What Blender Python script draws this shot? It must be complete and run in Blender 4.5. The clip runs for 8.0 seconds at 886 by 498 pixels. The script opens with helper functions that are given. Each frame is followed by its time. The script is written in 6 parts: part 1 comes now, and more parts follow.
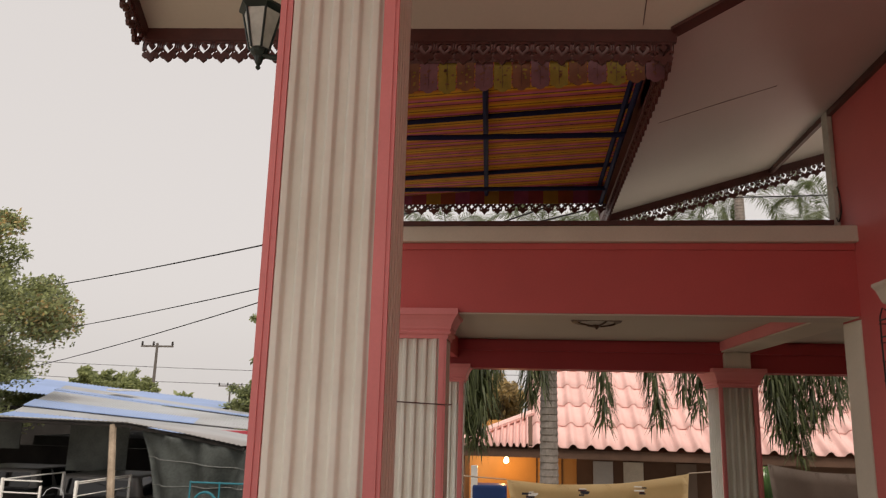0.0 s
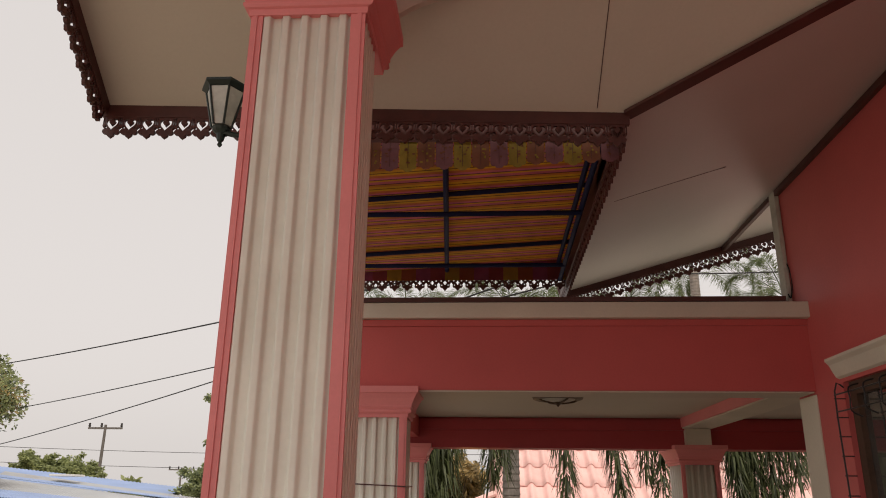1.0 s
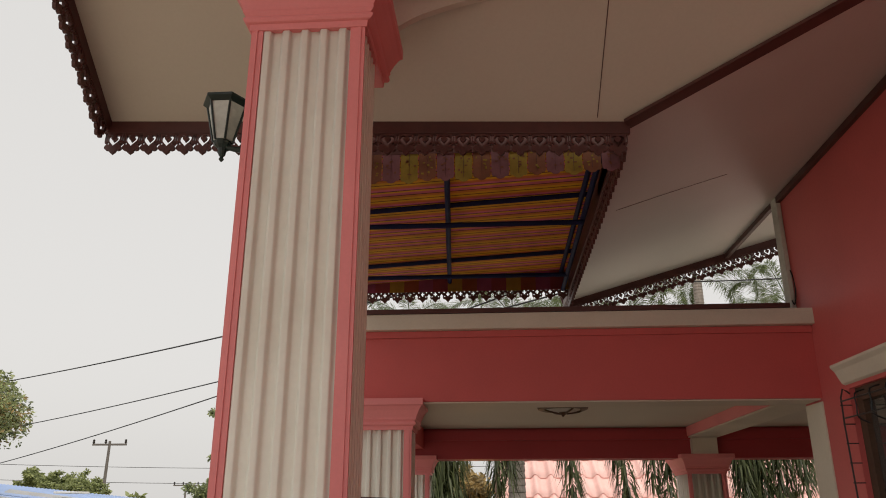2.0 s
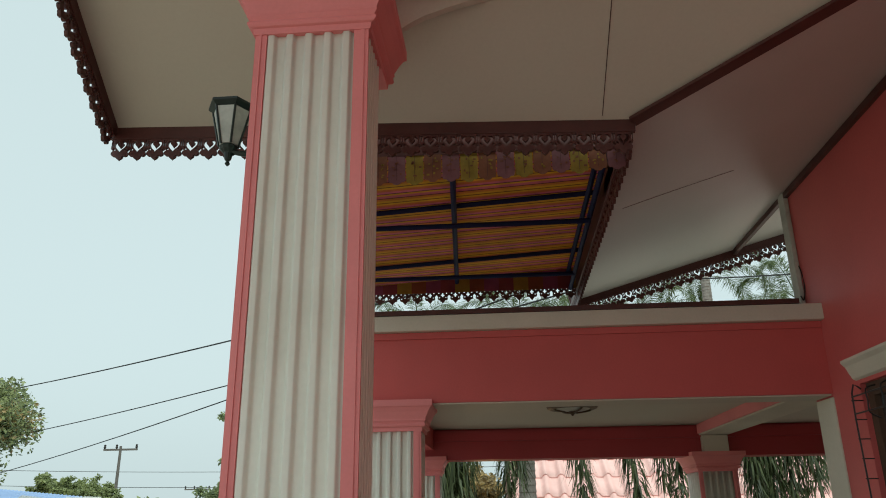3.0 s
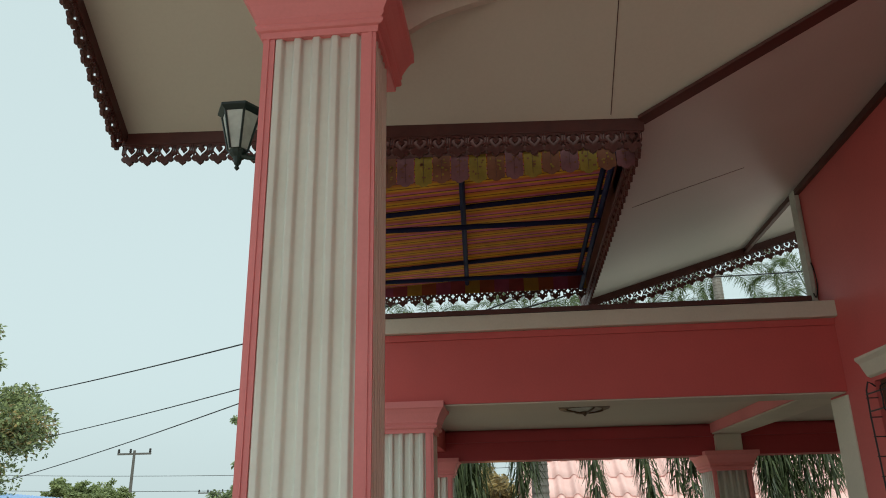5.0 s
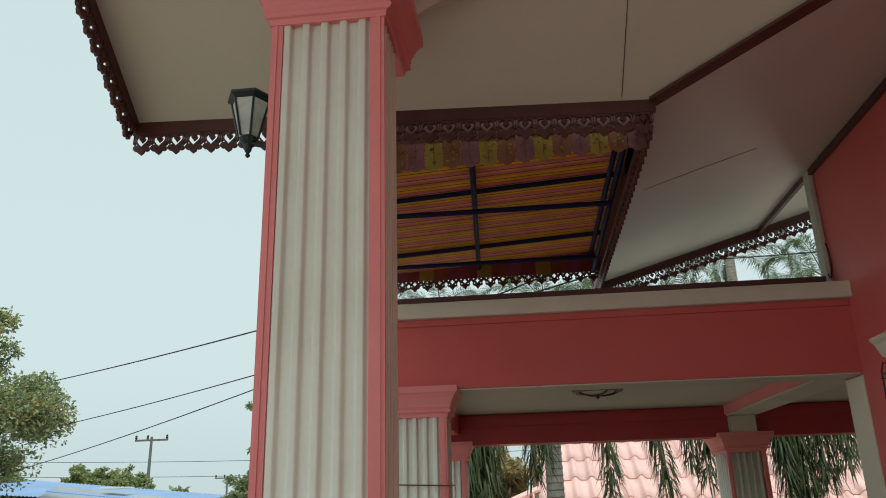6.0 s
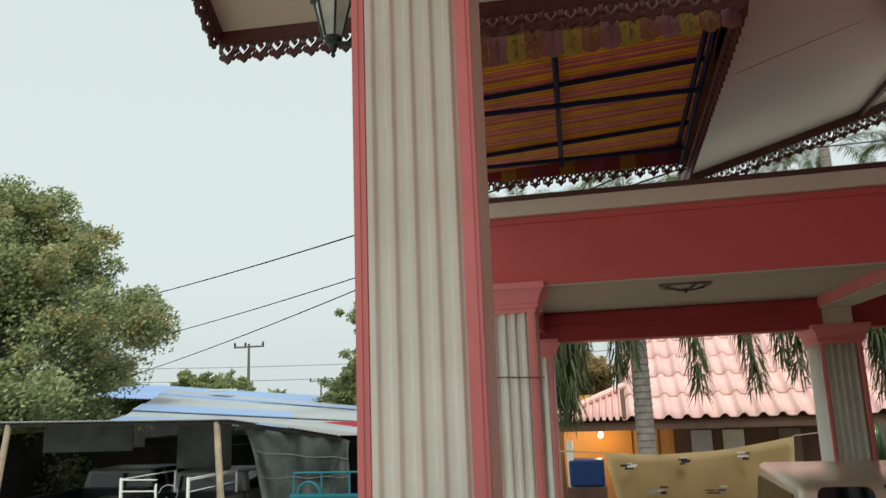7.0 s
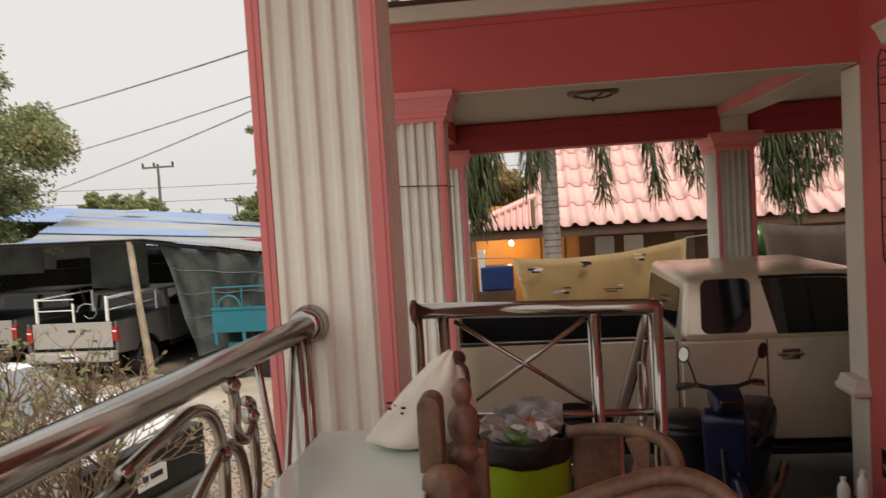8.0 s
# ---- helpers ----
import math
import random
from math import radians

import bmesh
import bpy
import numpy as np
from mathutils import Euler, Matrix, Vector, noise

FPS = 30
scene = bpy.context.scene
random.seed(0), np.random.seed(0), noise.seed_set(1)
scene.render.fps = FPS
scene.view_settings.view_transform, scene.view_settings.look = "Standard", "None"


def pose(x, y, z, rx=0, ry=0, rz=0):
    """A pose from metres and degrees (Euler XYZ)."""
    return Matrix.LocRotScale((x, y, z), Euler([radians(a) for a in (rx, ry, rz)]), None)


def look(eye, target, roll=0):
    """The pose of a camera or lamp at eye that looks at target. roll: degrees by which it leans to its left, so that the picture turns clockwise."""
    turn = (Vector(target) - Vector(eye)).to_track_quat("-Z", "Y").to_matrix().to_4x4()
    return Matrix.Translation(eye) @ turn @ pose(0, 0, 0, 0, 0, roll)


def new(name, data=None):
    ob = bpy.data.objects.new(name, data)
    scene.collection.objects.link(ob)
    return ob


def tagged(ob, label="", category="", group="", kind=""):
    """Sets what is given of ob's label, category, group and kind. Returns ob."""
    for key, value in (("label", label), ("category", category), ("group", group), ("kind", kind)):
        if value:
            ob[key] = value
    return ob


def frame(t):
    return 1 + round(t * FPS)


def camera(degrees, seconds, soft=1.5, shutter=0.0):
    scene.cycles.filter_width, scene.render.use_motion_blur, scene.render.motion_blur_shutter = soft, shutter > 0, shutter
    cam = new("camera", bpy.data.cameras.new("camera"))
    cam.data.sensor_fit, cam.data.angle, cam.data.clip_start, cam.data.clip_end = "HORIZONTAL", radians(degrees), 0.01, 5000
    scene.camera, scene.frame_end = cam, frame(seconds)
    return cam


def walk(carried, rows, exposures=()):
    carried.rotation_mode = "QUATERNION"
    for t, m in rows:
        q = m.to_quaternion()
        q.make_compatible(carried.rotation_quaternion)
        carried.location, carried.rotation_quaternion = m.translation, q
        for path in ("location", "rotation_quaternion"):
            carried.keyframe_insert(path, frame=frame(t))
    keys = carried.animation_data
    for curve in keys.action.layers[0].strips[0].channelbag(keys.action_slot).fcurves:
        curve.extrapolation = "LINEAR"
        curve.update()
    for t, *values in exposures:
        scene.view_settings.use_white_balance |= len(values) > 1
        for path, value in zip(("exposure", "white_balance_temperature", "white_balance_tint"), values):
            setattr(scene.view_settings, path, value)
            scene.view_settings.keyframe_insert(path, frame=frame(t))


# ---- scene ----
cam = camera(61.0, 8.0, soft=1.0, shutter=0.2)
# seconds, eye x y z, turn to the left, pitch, lean
ROWS = [
    (0, 0.000, 0.000, 2.858, 6.63, 12.28, 1.48),
    (0.5, 0.000, 0.000, 2.858, 3.52, 16.59, 1.00),
    (1, 0.000, 0.000, 2.858, 3.64, 18.15, 0.69),
    (1.5, 0.000, 0.000, 2.858, 3.71, 18.90, 0.34),
    (3, 0.000, 0.000, 2.858, 4.38, 19.07, -0.74),
    (3.5, 0.000, 0.000, 2.858, 4.74, 19.02, -0.91),
    (4, 0.000, 0.000, 2.858, 5.00, 19.06, -1.04),
    (4.5, 0.000, 0.000, 2.858, 5.06, 19.23, -1.11),
    (6, 0.000, 0.000, 2.858, 6.11, 18.06, -1.58),
    (6.5, 0.000, 0.000, 2.858, 7.90, 15.95, -1.82),
    (7, -0.040, -0.019, 2.810, 12.44, 11.14, -2.13),
    (7.3, -0.068, -0.060, 2.782, 14.39, 6.63, -2.75),
    (7.5, -0.066, -0.057, 2.772, 13.88, 3.79, -3.26),
    (7.6, -0.046, -0.070, 2.776, 12.76, 2.32, -3.40),
    (8, 0.007, -0.028, 2.763, 6.83, -3.04, -3.45),
]
EXPOSURES = [(0.0, -0.01, 7100, 15), (1.7, 0.06, 7100, 15), (2.8, 0.09, 5850, -9), (6.6, 0.07, 5880, -8), (6.9, 0.15, 6050, -5), (7.4, 0.14, 6800, 9), (8.0, 0.16, 6900, 11)]
walk(cam, [(t, pose(x, y, z, 90 + p, 0, yaw) @ pose(0, 0, 0, 0, 0, roll)) for t, x, y, z, yaw, p, roll in ROWS], EXPOSURES)

# ---- light ----
world = bpy.data.worlds.new("sky")
scene.world = world
world.use_nodes = True
wn, wl = world.node_tree.nodes, world.node_tree.links
sky = wn.new("ShaderNodeTexSky")
sky.sky_type, sky.sun_disc = "NISHITA", False
sky.sun_elevation, sky.sun_rotation = radians(58), radians(151)
sky.air_density, sky.dust_density, sky.ozone_density = 1.0, 6.0, 1.0
pale = wn.new("ShaderNodeHueSaturation")
pale.inputs["Saturation"].default_value = 0.22
haze = wn.new("ShaderNodeMixRGB")
haze.inputs["Fac"].default_value, haze.inputs["Color2"].default_value = 0.75, (7.2, 7.3, 7.4, 1)
wl.new(sky.outputs[0], pale.inputs["Color"])
wl.new(pale.outputs[0], haze.inputs["Color1"])
wl.new(haze.outputs[0], wn["Background"].inputs["Color"])
wn["Background"].inputs["Strength"].default_value = 0.115
sun = new("sun", bpy.data.lights.new("sun", "SUN"))
sun.data.energy, sun.data.angle, sun.data.color = 2.3, radians(14), (1.0, 0.95, 0.88)
sun.matrix_world = look((5, -9, 16), (0, 0, 0))


# ---- materials ----
def mat(name, col, rough=0.6, metal=0.0, vary=0.12, scale=6.0, bump=0.08, fine=60.0, dirt=None, dirt_amount=0.0, piece=0.0, spec=0.4):
    """A surface with broad stains, fine grain and a little relief."""
    m = bpy.data.materials.new(name)
    m.use_nodes = True
    n, l = m.node_tree.nodes, m.node_tree.links
    b = n["Principled BSDF"]
    b.inputs["Roughness"].default_value, b.inputs["Metallic"].default_value = rough, metal
    b.inputs["Specular IOR Level"].default_value = spec
    tc = n.new("ShaderNodeTexCoord")
    big, small = n.new("ShaderNodeTexNoise"), n.new("ShaderNodeTexNoise")
    big.inputs["Scale"].default_value, big.inputs["Detail"].default_value = scale, 5
    small.inputs["Scale"].default_value, small.inputs["Detail"].default_value = fine, 3
    for t in (big, small):
        l.new(tc.outputs["Object"], t.inputs["Vector"])
    add = n.new("ShaderNodeMath")
    add.operation = "MULTIPLY_ADD"
    l.new(small.outputs["Fac"], add.inputs[0])
    add.inputs[1].default_value = 0.4
    l.new(big.outputs["Fac"], add.inputs[2])
    last = add
    if piece:
        oi, ma = n.new("ShaderNodeObjectInfo"), n.new("ShaderNodeMath")
        ma.operation = "MULTIPLY_ADD"
        l.new(oi.outputs["Random"], ma.inputs[0])
        ma.inputs[1].default_value = piece
        l.new(add.outputs[0], ma.inputs[2])
        last = ma
    ramp = n.new("ShaderNodeValToRGB")
    lo = [c * (1 - vary) for c in col] + [1]
    hi = [min(1, c * (1 + vary)) for c in col] + [1]
    ramp.color_ramp.elements[0].position, ramp.color_ramp.elements[0].color = 0.45, lo
    ramp.color_ramp.elements[1].position, ramp.color_ramp.elements[1].color = 0.95 + piece * 0.6, hi
    l.new(last.outputs[0], ramp.inputs[0])
    out = ramp.outputs[0]
    if dirt:
        dn, dr, mx = n.new("ShaderNodeTexNoise"), n.new("ShaderNodeValToRGB"), n.new("ShaderNodeMixRGB")
        dn.inputs["Scale"].default_value, dn.inputs["Detail"].default_value = scale * 0.4, 8
        l.new(tc.outputs["Object"], dn.inputs["Vector"])
        l.new(dn.outputs["Fac"], dr.inputs[0])
        dr.color_ramp.elements[0].position, dr.color_ramp.elements[1].position = 0.48, 0.72
        dr.color_ramp.elements[1].color = (dirt_amount,) * 3 + (1,)
        l.new(dr.outputs[0], mx.inputs["Fac"])
        l.new(out, mx.inputs["Color1"])
        mx.inputs["Color2"].default_value = (*dirt, 1)
        out = mx.outputs[0]
    l.new(out, b.inputs["Base Color"])
    bp = n.new("ShaderNodeBump")
    bp.inputs["Strength"].default_value, bp.inputs["Distance"].default_value = bump, 0.01
    l.new(add.outputs[0], bp.inputs["Height"])
    l.new(bp.outputs[0], b.inputs["Normal"])
    return m


def glass(name, col, rough=0.05, alpha=1.0):
    m = bpy.data.materials.new(name)
    m.use_nodes = True
    b = m.node_tree.nodes["Principled BSDF"]
    b.inputs["Base Color"].default_value = (*col, 1)
    b.inputs["Roughness"].default_value, b.inputs["IOR"].default_value = rough, 1.45
    b.inputs["Transmission Weight"].default_value = alpha
    return m


def glow(name, col, strength):
    m = bpy.data.materials.new(name)
    m.use_nodes = True
    b = m.node_tree.nodes["Principled BSDF"]
    b.inputs["Emission Color"].default_value, b.inputs["Emission Strength"].default_value = (*col, 1), strength
    return m


def stripes(name, axis, bands, period, rough=0.85):
    """Woven canvas with coloured bands across one axis; bands: (start, colour)."""
    m = bpy.data.materials.new(name)
    m.use_nodes = True
    n, l = m.node_tree.nodes, m.node_tree.links
    b = n["Principled BSDF"]
    b.inputs["Roughness"].default_value = rough
    tc, sp, dv, fr, ramp = n.new("ShaderNodeTexCoord"), n.new("ShaderNodeSeparateXYZ"), n.new("ShaderNodeMath"), n.new("ShaderNodeMath"), n.new("ShaderNodeValToRGB")
    l.new(tc.outputs["Object"], sp.inputs[0])
    dv.operation, fr.operation = "MULTIPLY", "FRACT"
    dv.inputs[1].default_value = 1 / period
    l.new(sp.outputs[axis], dv.inputs[0])
    l.new(dv.outputs[0], fr.inputs[0])
    l.new(fr.outputs[0], ramp.inputs[0])
    ramp.color_ramp.interpolation = "CONSTANT"
    e = ramp.color_ramp.elements
    e[0].position, e[0].color = bands[0][0], (*bands[0][1], 1)
    e[1].position, e[1].color = bands[1][0], (*bands[1][1], 1)
    for p, c in bands[2:]:
        e.new(p).color = (*c, 1)
    ns, mx = n.new("ShaderNodeTexNoise"), n.new("ShaderNodeMixRGB")
    ns.inputs["Scale"].default_value = 9
    mx.blend_type = "MULTIPLY"
    mx.inputs["Fac"].default_value = 0.5
    l.new(tc.outputs["Object"], ns.inputs["Vector"])
    l.new(ramp.outputs[0], mx.inputs["Color1"])
    l.new(ns.outputs["Fac"], mx.inputs["Color2"])
    l.new(mx.outputs[0], b.inputs["Base Color"])
    # canvas lets some daylight through
    tr, ms = n.new("ShaderNodeBsdfTranslucent"), n.new("ShaderNodeMixShader")
    ms.inputs[0].default_value = 0.36
    l.new(mx.outputs[0], tr.inputs[0])
    l.new(b.outputs[0], ms.inputs[1])
    l.new(tr.outputs[0], ms.inputs[2])
    l.new(ms.outputs[0], n["Material Output"].inputs[0])
    return m


def leafy(name, col, vary=0.5):
    m = bpy.data.materials.new(name)
    m.use_nodes = True
    n, l = m.node_tree.nodes, m.node_tree.links
    b = n["Principled BSDF"]
    b.inputs["Roughness"].default_value = 0.55
    g, ramp = n.new("ShaderNodeNewGeometry"), n.new("ShaderNodeValToRGB")
    ramp.color_ramp.elements[0].color = (*[c * (1 - vary) for c in col], 1)
    ramp.color_ramp.elements[1].color = (min(1, col[0] * (1 + vary * 1.3)), min(1, col[1] * (1 + vary)), col[2] * (1 + vary * 0.4), 1)
    l.new(g.outputs["Random Per Island"], ramp.inputs[0])
    l.new(ramp.outputs[0], b.inputs["Base Color"])
    tr, ms = n.new("ShaderNodeBsdfTranslucent"), n.new("ShaderNodeMixShader")
    ms.inputs[0].default_value = 0.45
    l.new(ramp.outputs[0], tr.inputs[0])
    l.new(b.outputs[0], ms.inputs[1])
    l.new(tr.outputs[0], ms.inputs[2])
    l.new(ms.outputs[0], n["Material Output"].inputs[0])
    return m


PINK = mat("pink_paint", (0.80, 0.265, 0.265), 0.55, vary=0.07, scale=2.5, bump=0.05, fine=90, dirt=(0.55, 0.15, 0.145), dirt_amount=0.35)
RED = mat("red_paint", (0.58, 0.10, 0.095), 0.5, vary=0.08, scale=2.0, bump=0.05, fine=90, dirt=(0.50, 0.10, 0.095), dirt_amount=0.3)
WALLRED = mat("dark_red_wall_paint", (0.60, 0.125, 0.12), 0.5, vary=0.1, scale=1.6, bump=0.06, fine=90, dirt=(0.46, 0.09, 0.085), dirt_amount=0.4)
# grey base colour stands in for sky reflected in the car windows
SKY_SCREEN = mat("sky_grey_glass", (0.20, 0.22, 0.23), 0.05, vary=0.1, bump=0.0, spec=0.8)
CREAM = mat("cream_paint", (0.66, 0.60, 0.50), 0.65, vary=0.08, scale=2.0, bump=0.06, fine=80, dirt=(0.42, 0.37, 0.28), dirt_amount=0.35)
SHEET = mat("cream_column_sheet", (0.91, 0.905, 0.80), 0.42, vary=0.06, scale=3.0, bump=0.03, fine=50, dirt=(0.62, 0.57, 0.45), dirt_amount=0.4)
SOFFIT = mat("soffit_board", (0.57, 0.52, 0.435), 0.6, vary=0.05, scale=1.2, bump=0.03, fine=70, dirt=(0.50, 0.44, 0.35), dirt_amount=0.35)
SOFFIT_W = mat("white_soffit_board", (0.57, 0.54, 0.50), 0.45, vary=0.05, scale=1.2, bump=0.03, fine=70, dirt=(0.55, 0.50, 0.45), dirt_amount=0.3)
BROWN = mat("brown_trim_paint", (0.082, 0.028, 0.023), 0.45, vary=0.2, scale=8, bump=0.06)
WHITEWALL = mat("bare_plaster", (0.55, 0.53, 0.47), 0.8, vary=0.14, scale=5, bump=0.25, fine=40, dirt=(0.25, 0.23, 0.2), dirt_amount=0.6)
CONCRETE = mat("concrete", (0.30, 0.28, 0.26), 0.85, vary=0.2, scale=3, bump=0.3, fine=50, dirt=(0.15, 0.13, 0.12), dirt_amount=0.5)
TILE_FLOOR = mat("floor_tile", (0.35, 0.26, 0.22), 0.25, vary=0.15, scale=3, bump=0.02)
GRAVEL = mat("gravel_ground", (0.38, 0.335, 0.28), 0.95, vary=0.4, scale=1.3, bump=0.9, fine=45, dirt=(0.36, 0.25, 0.16), dirt_amount=0.8)
STEEL = mat("polished_steel", (0.40, 0.37, 0.335), 0.14, 1.0, vary=0.06, scale=12, bump=0.01)
BLUEFRAME = mat("navy_steel_tube", (0.010, 0.013, 0.05), 0.65, vary=0.2, spec=0.15)
WOOD = mat("carved_brown_wood", (0.19, 0.105, 0.066), 0.38, vary=0.5, scale=14, bump=0.35, fine=70, dirt=(0.30, 0.20, 0.14), dirt_amount=0.45)
OLDWOOD = mat("weathered_post_wood", (0.34, 0.27, 0.20), 0.85, vary=0.3, scale=6, bump=0.4, fine=30)
BLACK = mat("black_plastic", (0.012, 0.012, 0.013), 0.35, vary=0.2)
RUBBER = mat("tyre_rubber", (0.02, 0.02, 0.02), 0.85, vary=0.2)
DARKGLASS = mat("tinted_glass", (0.006, 0.007, 0.008), 0.06, vary=0.1, bump=0.0, spec=0.6)
BEIGE_CAR = mat("champagne_car_paint", (0.74, 0.65, 0.515), 0.24, 0.45, vary=0.06, scale=2, bump=0.0, dirt=(0.36, 0.30, 0.24), dirt_amount=0.5)
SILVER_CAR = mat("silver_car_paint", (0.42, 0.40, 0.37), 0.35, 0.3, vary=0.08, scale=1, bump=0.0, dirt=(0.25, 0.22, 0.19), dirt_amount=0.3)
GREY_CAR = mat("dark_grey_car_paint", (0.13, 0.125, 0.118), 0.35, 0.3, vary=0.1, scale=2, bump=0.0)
WHITE_CAR = mat("white_car_paint", (0.78, 0.78, 0.78), 0.25, vary=0.03, scale=2, bump=0.0)
REDLAMP = mat("red_lamp_plastic", (0.36, 0.02, 0.018), 0.2, vary=0.1)
WHITEP = mat("white_plastic", (0.75, 0.74, 0.70), 0.4, vary=0.06)
PLATE = mat("plate_white", (0.75, 0.75, 0.73), 0.4, vary=0.05)
LIME = mat("lime_plastic", (0.30, 0.44, 0.014), 0.4, vary=0.06)
NAVY = mat("dark_blue_plastic", (0.006, 0.010, 0.035), 0.22, vary=0.2)
BAG = mat("cream_cotton_cloth", (0.82, 0.77, 0.66), 0.9, vary=0.07, scale=5, bump=0.2, fine=120)
CLEARBAG = mat("crumpled_film", (0.36, 0.34, 0.33), 0.2, vary=0.4, scale=20, bump=0.4)
ORANGE = mat("orange_wrapper", (0.75, 0.13, 0.02), 0.3, vary=0.2)
GREENWRAP = mat("green_wrapper", (0.12, 0.22, 0.08), 0.3, vary=0.3)
# pale base colour includes the sky mirrored in the table top
GREENGLASS = mat("table_glass_sky_sheen", (0.74, 0.84, 0.78), 0.08, vary=0.04, scale=2, bump=0.0, spec=0.7)
ROOFTILE = mat("pink_roof_tile", (0.73, 0.455, 0.415), 0.6, vary=0.12, scale=3, bump=0.1, fine=40, dirt=(0.62, 0.34, 0.29), dirt_amount=0.5, piece=0.4)
# deeper red: shade put into the rear beam's colour, own colour on roof edge
CRIMSON = mat("crimson_shade_and_paint", (0.42, 0.05, 0.06), 0.5, vary=0.08, scale=2.0, bump=0.05, fine=90)
SHED_SHADE = mat("shed_ground_shade", (0.15, 0.12, 0.095), 0.95, vary=0.3, scale=2, bump=0.5)
BLUEROOF = mat("blue_metal_roof", (0.24, 0.34, 0.56), 0.45, vary=0.12, scale=0.6, bump=0.0)
GREYROOF = mat("grey_metal_roof", (0.38, 0.40, 0.415), 0.5, 0.1, vary=0.25, scale=0.5, bump=0.0, dirt=(0.2, 0.15, 0.12), dirt_amount=0.5)
TARP = mat("beige_tarpaulin", (0.56, 0.42, 0.22), 0.7, vary=0.08, scale=2, bump=0.1, dirt=(0.4, 0.3, 0.16), dirt_amount=0.4)
TARP_G = mat("grey_brown_tarpaulin", (0.17, 0.13, 0.105), 0.75, vary=0.15, scale=2, bump=0.1)
WINGLASS = mat("reflective_window_glass", (0.30, 0.29, 0.28), 0.04, 0.8, vary=0.08, bump=0.0)
NET_SEAM = mat("net_seam", (0.20, 0.21, 0.20), 0.8)
NET = mat("dark_shade_net", (0.115, 0.13, 0.122), 0.8, vary=0.4, scale=2.2, bump=0.3, fine=25)
TEAL = mat("teal_painted_steel", (0.016, 0.155, 0.20), 0.45, vary=0.12, scale=3, dirt=(0.05, 0.15, 0.17), dirt_amount=0.4)
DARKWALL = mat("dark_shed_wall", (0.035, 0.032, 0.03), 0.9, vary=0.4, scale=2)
# ochre base colour holds the bulb's warm glow on the brown porch wall
LAMPLIT_WALL = mat("bulb_lit_brown_wall", (0.55, 0.28, 0.09), 0.8, vary=0.12, scale=2, bump=0.1)
BROWNWALL = mat("brown_wall", (0.10, 0.055, 0.035), 0.8, vary=0.3, scale=2, bump=0.1)
BLUEP = mat("blue_plastic", (0.010, 0.035, 0.13), 0.4, vary=0.15)
BARK = mat("bark", (0.13, 0.10, 0.075), 0.95, vary=0.4, scale=8, bump=0.6, fine=30)
PALMBARK = mat("palm_bark", (0.33, 0.30, 0.27), 0.9, vary=0.25, scale=10, bump=0.4, fine=30)
TWIG = mat("dry_twig", (0.20, 0.14, 0.095), 0.9, vary=0.3)
LEAF = leafy("tree_leaf", (0.27, 0.325, 0.18))
LEAF_RED = leafy("reddish_leaf", (0.38, 0.30, 0.16))
LEAF_FAR = leafy("far_leaf", (0.26, 0.31, 0.15), 0.35)
# paler leaf green for the far palms, with haze put into the colour
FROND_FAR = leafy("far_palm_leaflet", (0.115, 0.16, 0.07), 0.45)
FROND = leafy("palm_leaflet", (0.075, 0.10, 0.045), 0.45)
BRASS = mat("aged_brass", (0.085, 0.05, 0.028), 0.4, 0.2, vary=0.2)
LANTERN = mat("dark_green_iron", (0.012, 0.022, 0.018), 0.4, vary=0.2)
FROST = mat("dusty_lamp_glass", (0.50, 0.50, 0.45), 0.3, vary=0.25, scale=12)
WIRE = mat("black_cable", (0.02, 0.02, 0.02), 0.7)
POLE = mat("concrete_pole", (0.12, 0.11, 0.10), 0.85, vary=0.15)
INK = mat("black_ink", (0.02, 0.02, 0.03), 0.7)
CURTAIN = mat("pale_curtain", (0.5, 0.47, 0.40), 0.9, vary=0.1)
# flap cloth colours darkened for shade behind the fretwork; yellow also on the sign
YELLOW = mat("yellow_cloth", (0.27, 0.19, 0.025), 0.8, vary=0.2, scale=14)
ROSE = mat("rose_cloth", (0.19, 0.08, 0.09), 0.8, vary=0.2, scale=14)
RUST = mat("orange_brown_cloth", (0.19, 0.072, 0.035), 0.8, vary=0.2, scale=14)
BANDS = [(0.0, (0.52, 0.18, 0.22)), (0.15, (0.05, 0.02, 0.02)), (0.19, (0.52, 0.25, 0.05)), (0.32, (0.60, 0.42, 0.04)), (0.45, (0.08, 0.03, 0.02)), (0.49, (0.62, 0.44, 0.04)), (0.60, (0.50, 0.21, 0.07)), (0.74, (0.55, 0.20, 0.26)), (0.86, (0.05, 0.02, 0.03)), (0.90, (0.60, 0.40, 0.04))]
CANVAS = stripes("striped_canvas", 1, [(p, tuple((1.12 * c[0], 0.98 * c[1], 1.05 * c[2]))) for p, c in BANDS], 0.21)
BANDS_V = [(0.0, (0.30, 0.05, 0.06)), (0.25, (0.45, 0.24, 0.03)), (0.5, (0.34, 0.08, 0.03)), (0.75, (0.32, 0.06, 0.12))]
VALANCE_FAR = stripes("banded_canvas", 0, BANDS_V, 0.44)


# ---- building helpers ----
def part(name, bm, material, parent=None, label="", smooth=False):
    """Links a bmesh as one mesh object, under a thing or a part."""
    me = bpy.data.meshes.new(name)
    bm.normal_update()
    bm.to_mesh(me)
    bm.free()
    me.materials.append(material)
    if smooth:
        for p in me.polygons:
            p.use_smooth = True
    ob = new(name, me)
    if parent:
        ob.parent = parent
    if label:
        ob["label"] = label
    return ob


